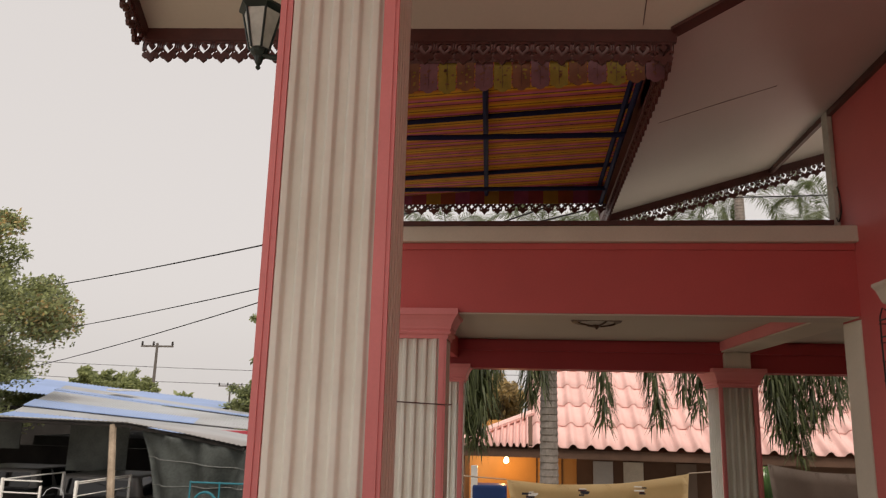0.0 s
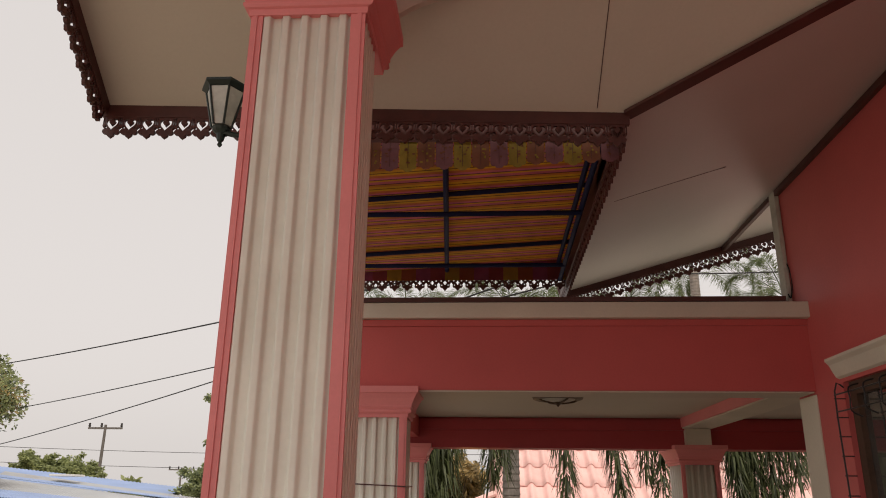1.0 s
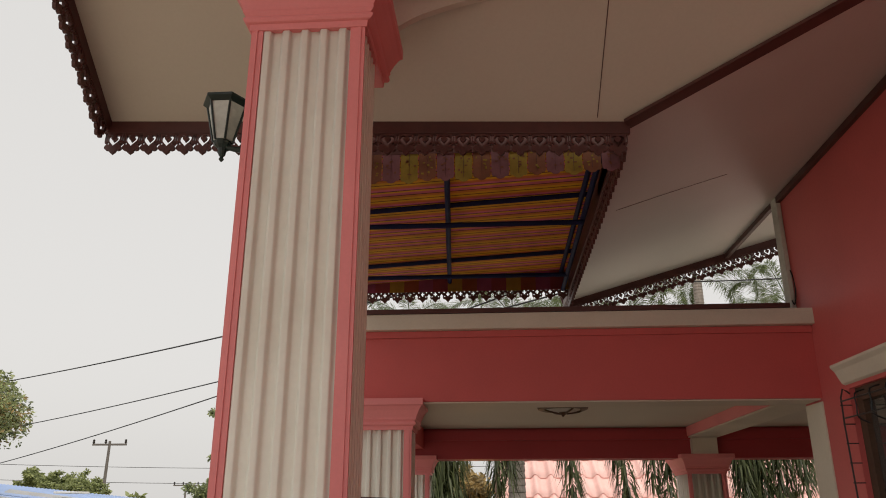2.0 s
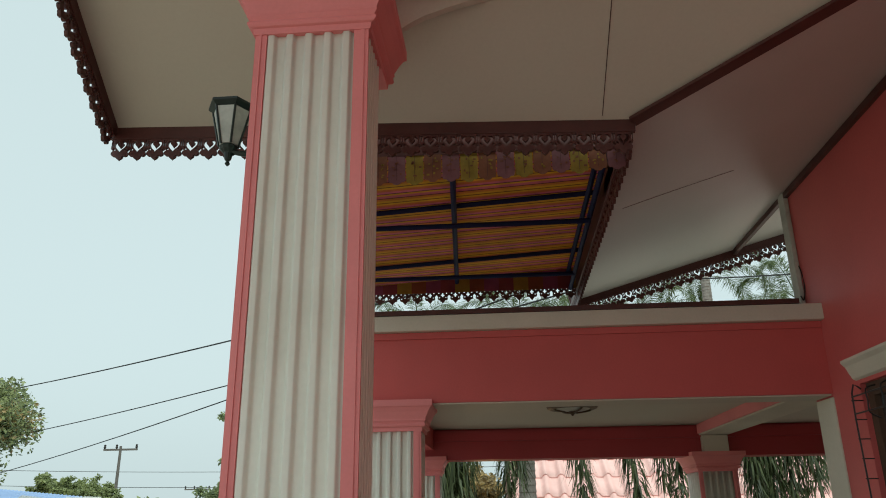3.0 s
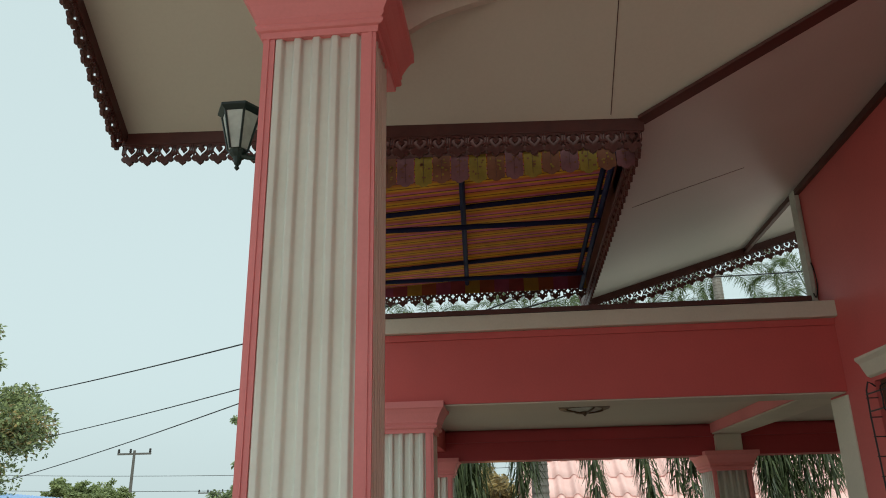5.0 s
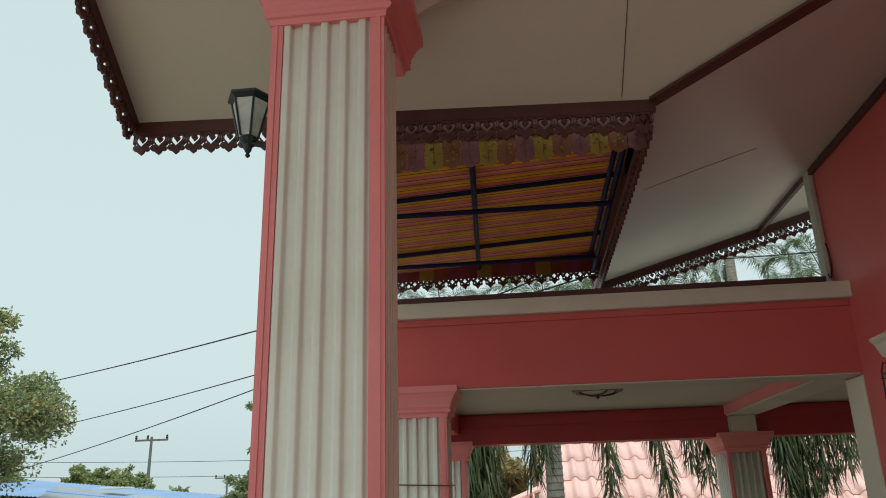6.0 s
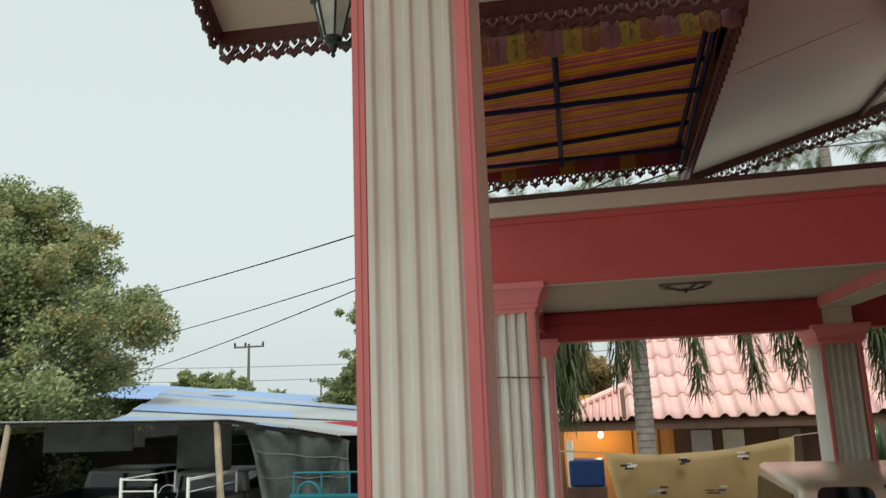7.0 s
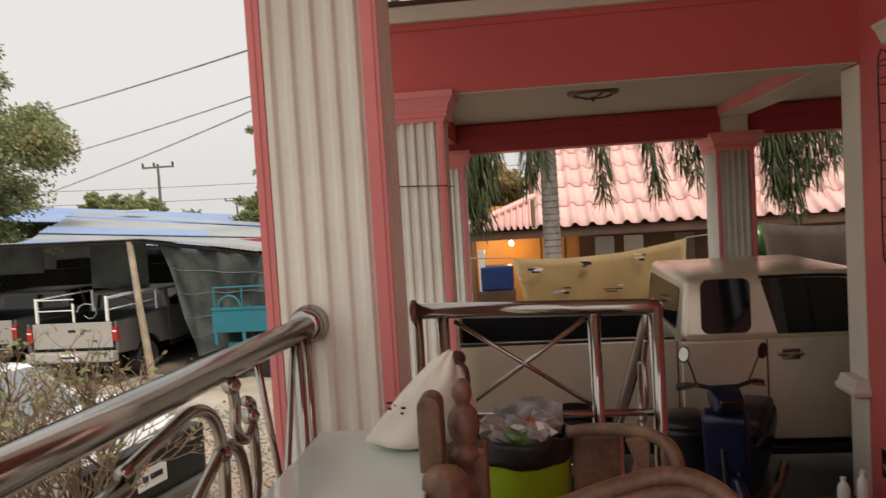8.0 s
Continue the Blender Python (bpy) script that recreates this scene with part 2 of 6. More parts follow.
def shared(name, me, parent, m):
    ob = new(name, me)
    ob.parent = parent
    ob.matrix_basis = m
    return ob


def thing(name, label, category, m=None, group="", kind=""):
    ob = new(name)
    if m:
        ob.matrix_basis = m
    return tagged(ob, label, category, group, kind)


def box(x0, y0, z0, x1, y1, z1, bevel=0.0, bm=None):
    own = bm is None
    bm = bm or bmesh.new()
    v = [bm.verts.new((x, y, z)) for x in (x0, x1) for y in (y0, y1) for z in (z0, z1)]
    for f in ((0, 1, 3, 2), (4, 6, 7, 5), (0, 4, 5, 1), (2, 3, 7, 6), (0, 2, 6, 4), (1, 5, 7, 3)):
        bm.faces.new([v[i] for i in f])
    if bevel and own:
        bmesh.ops.recalc_face_normals(bm, faces=bm.faces)
        bmesh.ops.bevel(bm, geom=bm.edges, offset=bevel, segments=2, affect="EDGES", profile=0.6)
    return bm


def sweep(pts, r, seg=10, bm=None, cyclic=False, taper=None):
    """A round tube along points."""
    bm = bm or bmesh.new()
    pts = [Vector(p) for p in pts]
    n = len(pts)
    rings, up = [], None
    for i, p in enumerate(pts):
        a = pts[i - 1] if (i or cyclic) else p
        b = pts[(i + 1) % n] if (i < n - 1 or cyclic) else p
        d = (b - a).normalized()
        if up is None:
            up = d.orthogonal().normalized()
        up = (up - d * up.dot(d)).normalized()
        s = d.cross(up)
        rr = r if taper is None else r * taper[i]
        rings.append([bm.verts.new(p + (up * math.cos(k * math.tau / seg) + s * math.sin(k * math.tau / seg)) * rr) for k in range(seg)])
    for i in range(n if cyclic else n - 1):
        A, B = rings[i], rings[(i + 1) % n]
        for k in range(seg):
            bm.faces.new((A[k], A[(k + 1) % seg], B[(k + 1) % seg], B[k]))
    if not cyclic:
        bm.faces.new(rings[0][::-1])
        bm.faces.new(rings[-1])
    return bm


def bend(pts, steps=6):
    """A smooth line through points."""
    pts = [Vector(p) for p in pts]
    out = []
    for i in range(len(pts) - 1):
        p0, p1, p2, p3 = pts[max(i - 1, 0)], pts[i], pts[i + 1], pts[min(i + 2, len(pts) - 1)]
        for k in range(steps):
            t = k / steps
            out.append(0.5 * (2 * p1 + (p2 - p0) * t + (2 * p0 - 5 * p1 + 4 * p2 - p3) * t * t + (3 * p1 - p0 - 3 * p2 + p3) * t ** 3))
    return out + [pts[-1]]


def lathe(profile, c=(0, 0, 0), seg=20, bm=None, turn=0.0, sx=1.0, sy=1.0):
    """Rings of (radius, height) round a vertical axis; four segments give a square moulding."""
    bm = bm or bmesh.new()
    rings = []
    for r, z in profile:
        rings.append([bm.verts.new((c[0] + sx * r * math.cos(turn + k * math.tau / seg), c[1] + sy * r * math.sin(turn + k * math.tau / seg), c[2] + z)) for k in range(seg)])
    for A, B in zip(rings, rings[1:]):
        for k in range(seg):
            bm.faces.new((A[k], A[(k + 1) % seg], B[(k + 1) % seg], B[k]))
    bm.faces.new(rings[0][::-1])
    bm.faces.new(rings[-1])
    return bm


def square(profile, cx, cy, bm=None):
    return lathe([(r * math.sqrt(2), z) for r, z in profile], (cx, cy, 0), 4, bm, math.pi / 4)


def slab(corners, thick, bm=None):
    """A flat plate over corners, thickened upwards."""
    bm = bm or bmesh.new()
    lo = [bm.verts.new(c) for c in corners]
    hi = [bm.verts.new((c[0], c[1], c[2] + thick)) for c in corners]
    bm.faces.new(lo[::-1])
    bm.faces.new(hi)
    n = len(lo)
    for i in range(n):
        bm.faces.new((lo[i], lo[(i + 1) % n], hi[(i + 1) % n], hi[i]))
    bmesh.ops.recalc_face_normals(bm, faces=bm.faces)
    return bm


def outline(loops, depth):
    """A flat board with holes, cut from closed loops of (u, v): the mesh lies in x and z, thick in y."""
    cu = bpy.data.curves.new("cut", "CURVE")
    cu.dimensions, cu.fill_mode, cu.extrude = "2D", "BOTH", depth / 2
    for loop in loops:
        s = cu.splines.new("POLY")
        s.points.add(len(loop) - 1)
        for p, (u, v) in zip(s.points, loop):
            p.co = (u, v, 0, 1)
        s.use_cyclic_u = True
    ob = bpy.data.objects.new("cut", cu)
    me = bpy.data.meshes.new_from_object(ob)
    bpy.data.objects.remove(ob)
    me.transform(Matrix.Rotation(radians(90), 4, "X"))
    return me


def extrude_profile(loop, y0, y1, bevel=0.0):
    """A solid from a closed loop of (x, z), between two y."""
    bm = bmesh.new()
    a = [bm.verts.new((x, y0, z)) for x, z in loop]
    b = [bm.verts.new((x, y1, z)) for x, z in loop]
    n = len(loop)
    bm.faces.new(a)
    bm.faces.new(b[::-1])
    for i in range(n):
        bm.faces.new((a[i], b[i], b[(i + 1) % n], a[(i + 1) % n]))
    bmesh.ops.recalc_face_normals(bm, faces=bm.faces)
    if bevel:
        bmesh.ops.bevel(bm, geom=bm.edges, offset=bevel, segments=3, affect="EDGES", profile=0.6)
    return bm


def structure(name, bm, material, label, category):
    return tagged(part(name, bm, material), label, category, kind="structure")


# ---- the ground and the house ----
structure("ground", box(-250, -250, -0.5, 250, 250, 0.0), GRAVEL, "grey-brown gravel and dirt yard", "ground")
structure("carport_floor", box(-1.3, 2.6, 0.004, 6.0, 8.5, 0.45), CONCRETE, "grey concrete carport floor slab", "floor")
structure("terrace_floor", box(-0.75, -4.0, 0.004, 1.925, 2.6, 1.55), TILE_FLOOR, "raised brown tiled terrace floor", "floor")

WX = 1.925
wall = bmesh.new()
for a in ((WX, 4.25, 0.45, WX + 0.2, 4.6, 4.86), (WX, -4.0, 0.45, WX + 0.2, 2.9, 4.86), (WX, 2.9, 0.45, WX + 0.2, 4.25, 2.35), (WX, 2.9, 3.47, WX + 0.2, 4.25, 4.86), (WX, 4.6, 3.451, WX + 0.2, 4.86, 4.86)):
    box(*a, bm=wall)
structure("wall_east", wall, WALLRED, "red painted house wall", "wall")
room = bmesh.new()
for a in ((5.8, -4.0, 0.45, 6.0, 4.85, 4.86), (WX + 0.2, 4.65, 0.45, 5.8, 4.85, 4.86), (WX + 0.2, -4.2, 0.45, 6.0, -4.0, 4.86)):
    box(*a, bm=room)
structure("wall_room", room, CREAM, "plain cream inner walls", "wall")
structure("floor_room", box(WX + 0.2, -4.0, 1.4, 5.8, 4.65, 1.55), TILE_FLOOR, "brown tiled room floor", "floor")
structure("wall_end", box(1.893, 4.755, 4.032, WX - 0.002, 4.85, 4.84, 0.006), WHITEWALL, "bare grey-white plastered wall end with stains", "wall")

structure("trim_wire", sweep(bend([(1.915, 4.748, 4.30), (1.925, 4.738, 4.22), (1.918, 4.728, 4.13), (1.905, 4.735, 4.07), (1.898, 4.75, 4.10)], 5), 0.004, 6), WIRE, "bent black wire on the bare wall end", "wire")

# soffit planes: house eave rises towards the wall, porch rises towards the ridge over the terrace
EX, EZ, FY, EY = 0.598, 4.43, 2.928, 5.937
HS, PS, SH = 0.294, 0.52, 0.0376


def house_z(x):
    return EZ + (x - EX) * HS


def porch_z(x, y):
    return EZ + (FY - y) * PS + (EX - x) * SH


vx = 1.95
vy = FY - (vx - EX) * (HS + SH) / PS
VALLEY = (vx, vy, house_z(vx))
structure("ceiling_house_eave", slab([(EX, FY, EZ), (EX, EY, EZ), (2.6, EY, house_z(2.6)), (2.6, 4.87, house_z(2.6)), (1.95, 4.87, house_z(1.95)), VALLEY], 0.03), SOFFIT_W, "off-white board soffit under the house eave", "ceiling")
lx, rx = -1.70, -1.28
structure("ceiling_porch", slab([(lx, FY, porch_z(lx, FY)), (EX, FY, EZ), VALLEY, (1.95, -0.6, porch_z(1.95, -0.6)), (rx, -0.6, porch_z(rx, -0.6))], 0.03), SOFFIT, "beige board ceiling of the porch", "ceiling")
rf = 0.1
structure("roof_house", slab([(EX, FY, EZ + rf - 0.01), (EX, EY, EZ + rf - 0.01), (6.1, EY, house_z(6.1) + rf), (6.1, vy, house_z(6.1) + rf), (vx, vy, house_z(vx) + rf)], 0.06), ROOFTILE, "pink tiled house roof", "roof")
structure("roof_porch", slab([(lx, FY, porch_z(lx, FY) + rf), (EX, FY, EZ + rf), (vx, vy, house_z(vx) + rf), (6.1, -0.6, porch_z(6.1, -0.6) + rf), (rx, -0.6, porch_z(rx, -0.6) + rf)], 0.06), ROOFTILE, "pink tiled porch roof", "roof")
structure("roof_porch_back", slab([(rx, -0.6, porch_z(rx, -0.6) + rf), (6.1, -0.6, porch_z(6.1, -0.6) + rf), (6.1, -1.9, 5.45), (rx, -1.9, 5.45)], 0.06), ROOFTILE, "pink tiled back slope of the porch roof", "roof")

# brown trims and joints
vd = (Vector(VALLEY) - Vector((EX, FY, EZ)))
side = Vector((vd.y, -vd.x, 0)).normalized() * 0.035
vb = bmesh.new()
p0, p1 = Vector((EX, FY, EZ)), Vector(VALLEY)
slab([tuple(p0 + side - Vector((0, 0, 0.018))), tuple(p1 + side - Vector((0, 0, 0.018))), tuple(p1 - side - Vector((0, 0, 0.018))), tuple(p0 - side - Vector((0, 0, 0.018)))], 0.014, vb)
structure("trim_valley", vb, BROWN, "dark brown valley batten between two soffits", "trim")
structure("trim_wall", box(WX - 0.03, vy, house_z(WX) - 0.05, WX - 0.003, EY - 0.005, house_z(WX) - 0.012), BROWN, "dark brown batten along the wall top", "trim")
for nm, pts in (("trim_joint", [(0.47, FY - 0.02, porch_z(0.47, FY - 0.02)), (0.47, 1.0, porch_z(0.47, 1.0))]),):
    structure(nm, sweep([Vector(p) - Vector((0, 0, 0.0015)) for p in pts], 0.0017, 6), BROWN, "thin dark joint between ceiling boards", "trim")
structure("trim_crack", sweep(bend([(0.72, 4.05, house_z(0.72) - 0.001), (1.0, 4.02, house_z(1.0) - 0.001), (1.35, 4.0, house_z(1.35) - 0.001)]), 0.0012, 6), BROWN, "thin dark crack across the soffit", "trim")


# carved eave boards
def circle(cx, cy, r, n=14, a0=0.0, a1=math.tau):
    return [(cx + r * math.cos(a0 + (a1 - a0) * k / n), cy + r * math.sin(a0 + (a1 - a0) * k / n)) for k in range(n)]


def lace_tile(w=0.082):
    """One carved tile: a scrolled heart cut through the board over a pointed trefoil drop."""
    u = w / 2
    half_edge = [(u, 0), (u, -0.046), (u * 0.93, -0.053), (u * 0.80, -0.057)]
    half_edge += [(0.0248 + 0.0140 * math.cos(a), -0.0715 + 0.0135 * math.sin(a)) for a in np.linspace(1.1, -2.3, 9)]
    half_edge += [(0.0165 * math.cos(a), -0.0845 + 0.0145 * math.sin(a)) for a in np.linspace(0.1, -1.15, 5)]
    edge = half_edge + [(0.0, -0.104)] + [(-x, z) for x, z in reversed(half_edge)]

    def heart(k, lift, n=30, a0=0.34):
        out = []
        for i in range(n + 1):
            a = a0 + (math.tau - 2 * a0) * i / n
            out.append((k * 0.0275 * math.sin(a) ** 3, lift + k * 0.00195 * (13 * math.cos(a) - 5 * math.cos(2 * a) - 2 * math.cos(3 * a) - math.cos(4 * a))))
        return out

    ring = heart(1.0, -0.034) + heart(0.50, -0.0275, 20, 0.5)[::-1]
    holes = [ring]
    for s in (-1, 1):
        holes.append([(s * (u * 0.90 + x), z) for x, z in ((-0.0035, -0.006), (0.0022, -0.006), (0.0022, -0.036), (-0.0035, -0.040))])
        holes.append([(s * x, z) for x, z in ((0.0205, -0.0500), (0.0290, -0.0445), (0.0335, -0.0500), (0.0270, -0.0560), (0.0195, -0.0570))])
    return outline([edge] + holes, 0.014)


LACE = lace_tile()
LACE.materials.append(BROWN)


def eave_board(name, a, b, label, board=0.055, lace=LACE, pitch=0.082, gap=0.0, mat_=BROWN):
    """A plain fascia board with carved tiles hanging below it, from a to b."""
    a, b = Vector(a), Vector(b)
    d = b - a
    L = d.length
    flat = Vector((d.x, d.y, 0)).normalized()
    rot = Matrix((( flat.x, -flat.y, 0), (flat.y, flat.x, 0), (0, 0, 1))).to_4x4()
    run = L
    tilt = Matrix.Rotation(-math.asin(d.z / L), 4, "Y")
    t = thing(name, label, "eave board", Matrix.Translation(a) @ rot @ tilt)
    part("board", box(-0.012, -0.012, -board, run + 0.012, 0.012, 0.05, 0.003), mat_, t)
    n = int(run / pitch)
    for k in range(n):
        shared("carved_tile", lace, t, pose((k + 0.5) * run / n, 0.0, -board + 0.001 - gap) @ Matrix.Diagonal((run / n / pitch, 1, 1, 1)))
    return t


eave_board("eave_board", (lx - 0.02, FY + 0.014, porch_z(lx, FY)), (EX, FY + 0.014, EZ), "dark brown carved fretwork fascia along the porch eave")
eave_board("eave_board", (lx - 0.014, FY, porch_z(lx, FY)), (rx - 0.014, -0.6, porch_z(rx, -0.6)), "dark brown carved fretwork up the porch verge")
eave_board("eave_board", (EX - 0.014, FY + 0.03, EZ), (EX - 0.014, EY, EZ), "dark brown carved fretwork along the house eave")
eave_board("eave_board", (EX - 0.02, EY + 0.014, EZ), (2.9, EY + 0.014, house_z(2.9)), "dark brown carved fretwork up the far verge")


# ---- columns and beams ----
def column(x0, y0, z0, z1, w, label, cap=True, deep=0.74, reach=None):
    """A square column with corrugated cream panels between pink corner strips, and a stepped pink capital."""
    t = thing("column", label, "column", pose(x0 + w / 2, y0 + w * deep / 2, z0) @ Matrix.Diagonal((1, deep, 1, 1)), group="porch and carport columns", kind="structure")
    h, half, left, right = z1 - z0, w / 2, 0.038, 0.047
    part("core", box(-half + 0.03, -half + 0.03, 0, half - 0.03, half - 0.03, h), CREAM, t)
    pitch = 0.0615
    for q in range(4):
        bm = bmesh.new()
        u0, u1 = (-half + left, half - right) if q == 0 else (-half + 0.013, half - 0.013)
        steps = 90
        prev = None
        for k in range(steps + 1):
            u = u0 + (u1 - u0) * k / steps
            ph = ((u - u0) / pitch + 0.28) % 1.0
            ridge = min(1.0, max(0.0, (0.30 - abs(ph - 0.5)) / 0.16))
            ridge = ridge * ridge * (3 - 2 * ridge)
            d = -half + 0.024 - 0.021 * ridge
            cur = (bm.verts.new((u, d, 0.0)), bm.verts.new((u, d, h - 0.012)), bm.verts.new((u, d + 0.0025, h - 0.012)), bm.verts.new((u, d + 0.0025, h - 0.2)))
            if prev:
                for i in range(3):
                    bm.faces.new((prev[i], cur[i], cur[i + 1], prev[i + 1]))
            prev = cur
        bmesh.ops.rotate(bm, verts=bm.verts, cent=(0, 0, 0), matrix=Matrix.Rotation(q * math.pi / 2, 3, "Z"))
        part("fluted_panel", bm, SHEET, t, "cream corrugated panel", smooth=True)
    for sgn, wd in ((-1, left), (1, right)):
        bm = bmesh.new()
        for x_in, x_out, y_out, y_in in ((0.0, wd, 0.0, 0.014), (0.012, wd * 0.55, -0.005, 0.010)):
            xs = sorted((sgn * (half - x_in), sgn * (half - x_out)))
            box(xs[0], -half + y_out, 0, xs[1], -half + y_in, h, bm=bm)
        bmesh.ops.recalc_face_normals(bm, faces=bm.faces)
        part("corner_strip", bm, PINK, t, "pink corner strip")
    if cap:
        b = half
        rear = reach or b
        bm, below = bmesh.new(), None
        for o, z in ((0.006, -0.012), (0.008, 0.010), (0.020, 0.014), (0.026, 0.022), (0.026, 0.030), (0.019, 0.036), (0.023, 0.042), (0.029, 0.050), (0.027, 0.058), (0.030, 0.066), (0.045, 0.10), (0.060, 0.125), (0.070, 0.132), (0.070, 0.17)):
            ring = [bm.verts.new(p) for p in ((-b - o, -b - o, h + z), (b + o, -b - o, h + z), (b + o, rear + o, h + z), (-b - o, rear + o, h + z))]
            if below:
                for k in range(4):
                    bm.faces.new((below[k], below[(k + 1) % 4], ring[(k + 1) % 4], ring[k]))
            else:
                bm.faces.new(ring[::-1])
            below = ring
        bm.faces.new(below)
        part("capital", bm, PINK, t, "stepped pink capital")
    return t


W = 0.370
column(-0.755, 2.025, 0.45, 4.328, W, "square cream fluted column with pink corner strips and capital", True, 0.66, 0.37)
column(-0.868, 4.60, 0.45, 3.315, W, "square cream fluted carport column tied with a thin cord")
column(-1.03, 7.80, 0.45, 3.185, W, "square cream fluted rear carport column")
column(1.87, 7.80, 0.45, 3.185, W, "square cream fluted rear carport column beside the pickup", True, 1.45)
structure("cord", sweep([(-0.872, 4.592, 2.92), (-0.60, 4.590, 2.91), (-0.498, 4.592, 2.905), (-0.496, 4.97, 2.91), (-0.873, 4.97, 2.93)], 0.004, 6, cyclic=True), BROWN, "thin brown cord tied round a column", "cord")

structure("beam_front", box(-0.93, 4.6, 3.468, WX, 4.85, 3.9), RED, "red painted carport beam", "beam")
structure("beam_front_soffit", box(-0.92, 4.606, 3.458, WX - 0.01, 4.85, 3.466), SOFFIT, "cream underside of the carport beam", "trim")
structure("beam_front_cap", box(-0.99, 4.54, 3.902, WX + 0.015, 4.9, 4.0, 0.006), CREAM, "cream ledge on the beam", "trim")
structure("beam_front_fillet", box(-0.93, 4.585, 3.86, WX - 0.003, 4.598, 3.9), RED, "narrow red fillet under the ledge", "trim")
structure("beam_front_edge", box(-1.0, 4.53, 4.001, WX - 0.13, 4.92, 4.03), BROWN, "dark brown drip edge on the ledge", "trim")
structure("beam_rear", box(-1.03, 7.83, 3.322, 6.0, 8.15, 3.62), CRIMSON, "red rear carport beam, coloured deeper for its shade", "beam")
structure("beam_rear_moulding", box(-1.03, 7.80, 3.50, 6.0, 7.83, 3.60), CRIMSON, "red moulding along the rear beam, coloured deeper for its shade", "trim")
structure("beam_side", box(1.90, 4.85, 3.53, 2.20, 7.80, 3.62), PINK, "pink carport cross beam", "beam")
structure("beam_side_soffit", box(1.91, 4.86, 3.515, 2.19, 7.79, 3.528), CREAM, "cream underside of the cross beam", "trim")
structure("beam_left", box(-1.0, 4.85, 3.42, -0.72, 7.80, 3.62), RED, "red side carport beam", "beam")
structure("ceiling_carport", box(-1.03, 4.852, 3.622, 6.0, 8.3, 3.8), SOFFIT, "beige carport ceiling", "ceiling")
# added out of view to keep light from entering the carport's right side
structure("wall_carport_blocker", box(5.8, 4.86, 0.45, 6.0, 8.3, 3.62), WALLRED, "unseen red wall added to block light at the carport end", "wall")
structure("column_neck", box(1.93, 7.74, 3.325, 2.17, 7.829, 3.512), CREAM, "cream block over the capital", "trim")
structure("pilaster", box(WX - 0.008, 4.602, 0.45, WX + 0.19, 4.85, 3.449, 0.006), CREAM, "cream pilaster at the wall end", "pilaster")
structure("pilaster_band", square([(0.11, 1.50), (0.135, 1.515), (0.14, 1.54), (0.125, 1.565), (0.115, 1.60), (0.11, 1.61)], 1.965, 4.71), CREAM, "cream moulded band on the pilaster", "trim")
structure("beam_porch", box(-0.72, 2.06, 4.724, WX, 2.22, 4.84), PINK, "pink porch beam", "beam")
hm = extrude_profile([(-0.42, 4.735), (-0.42, 4.54), (-0.37, 4.552), (-0.338, 4.575), (-0.29, 4.606), (-0.245, 4.630), (-0.16, 4.660), (-0.093, 4.680), (0.0, 4.703), (0.10, 4.722)], 2.40, 2.43)
structure("beam_haunch", hm, CREAM, "cream curved haunch under the porch ceiling", "beam")
structure("column_head", box(-0.72, 2.06, 4.499, -0.42, 2.42, 4.722), PINK, "pink block between capital and porch beam", "beam")
structure("beam_porch_left", box(-0.71, -4.0, 4.724, -0.43, 2.058, 4.84), PINK, "pink porch side beam", "beam")

# window in the wall, with cornice and security bars
win = thing("window_1", "dark window with black steel bars under a cream cornice", "window", kind="structure")
part("cornice", extrude_profile([(WX - 0.07, 3.60), (WX - 0.07, 3.585), (WX - 0.05, 3.565), (WX - 0.035, 3.53), (WX - 0.02, 3.50), (WX - 0.002, 3.49), (WX - 0.002, 3.60)], 2.75, 4.28, 0.003), CREAM, win, "cream moulded cornice")
fr = bmesh.new()
for a in ((WX + 0.03, 2.9, 3.40, WX + 0.1, 4.25, 3.47), (WX + 0.03, 2.9, 2.35, WX + 0.1, 4.25, 2.42), (WX + 0.03, 4.18, 2.42, WX + 0.1, 4.25, 3.40), (WX + 0.03, 2.9, 2.42, WX + 0.1, 2.97, 3.40), (WX + 0.03, 3.54, 2.42, WX + 0.1, 3.60, 3.40)):
    box(*a, bm=fr)
part("window_frame", fr, BROWNWALL, win)
for y0, y1 in ((2.97, 3.54), (3.60, 4.18)):
    part("pane", box(WX + 0.06, y0, 2.42, WX + 0.068, y1, 3.40), WINGLASS, win, "dark glass pane")
bx = WX - 0.055
for k in range(9):
    y = 2.92 + k * 0.165
    low = 2.36 if k in (0, 8) else 3.30
    part("bar", sweep(bend([(WX - 0.004, y, 3.44), (bx, y, 3.42), (bx, y, (3.42 + low) / 2), (bx, y, low), (WX - 0.004, y, low - 0.03)], 3), 0.0045, 6), BLACK, win)
for k in range(11):
    part("bar", sweep([(bx - 0.010, 4.24, 3.38 - k * 0.1), (WX - 0.002, 4.24, 3.38 - k * 0.1)], 0.003, 6), BLACK, win)
for z in (3.40, 3.31, 2.42):
    part("bar", sweep([(bx, 2.9, z), (bx, 4.25, z)], 0.0045, 6), BLACK, win)
part("curtain", box(WX + 0.12, 2.97, 2.42, WX + 0.13, 4.18, 2.95), CURTAIN, win, "pale curtain behind the glass")

# ---- awning over the carport roof ----
aw = thing("awning", "striped pink, orange and yellow canvas awning on navy steel tubes", "awning")
ax0, ax1, ay0, ay1 = -1.05, 0.58, 3.06, 5.45


def awn_z(x):
    return 4.50 + (x + 0.4) * 0.06


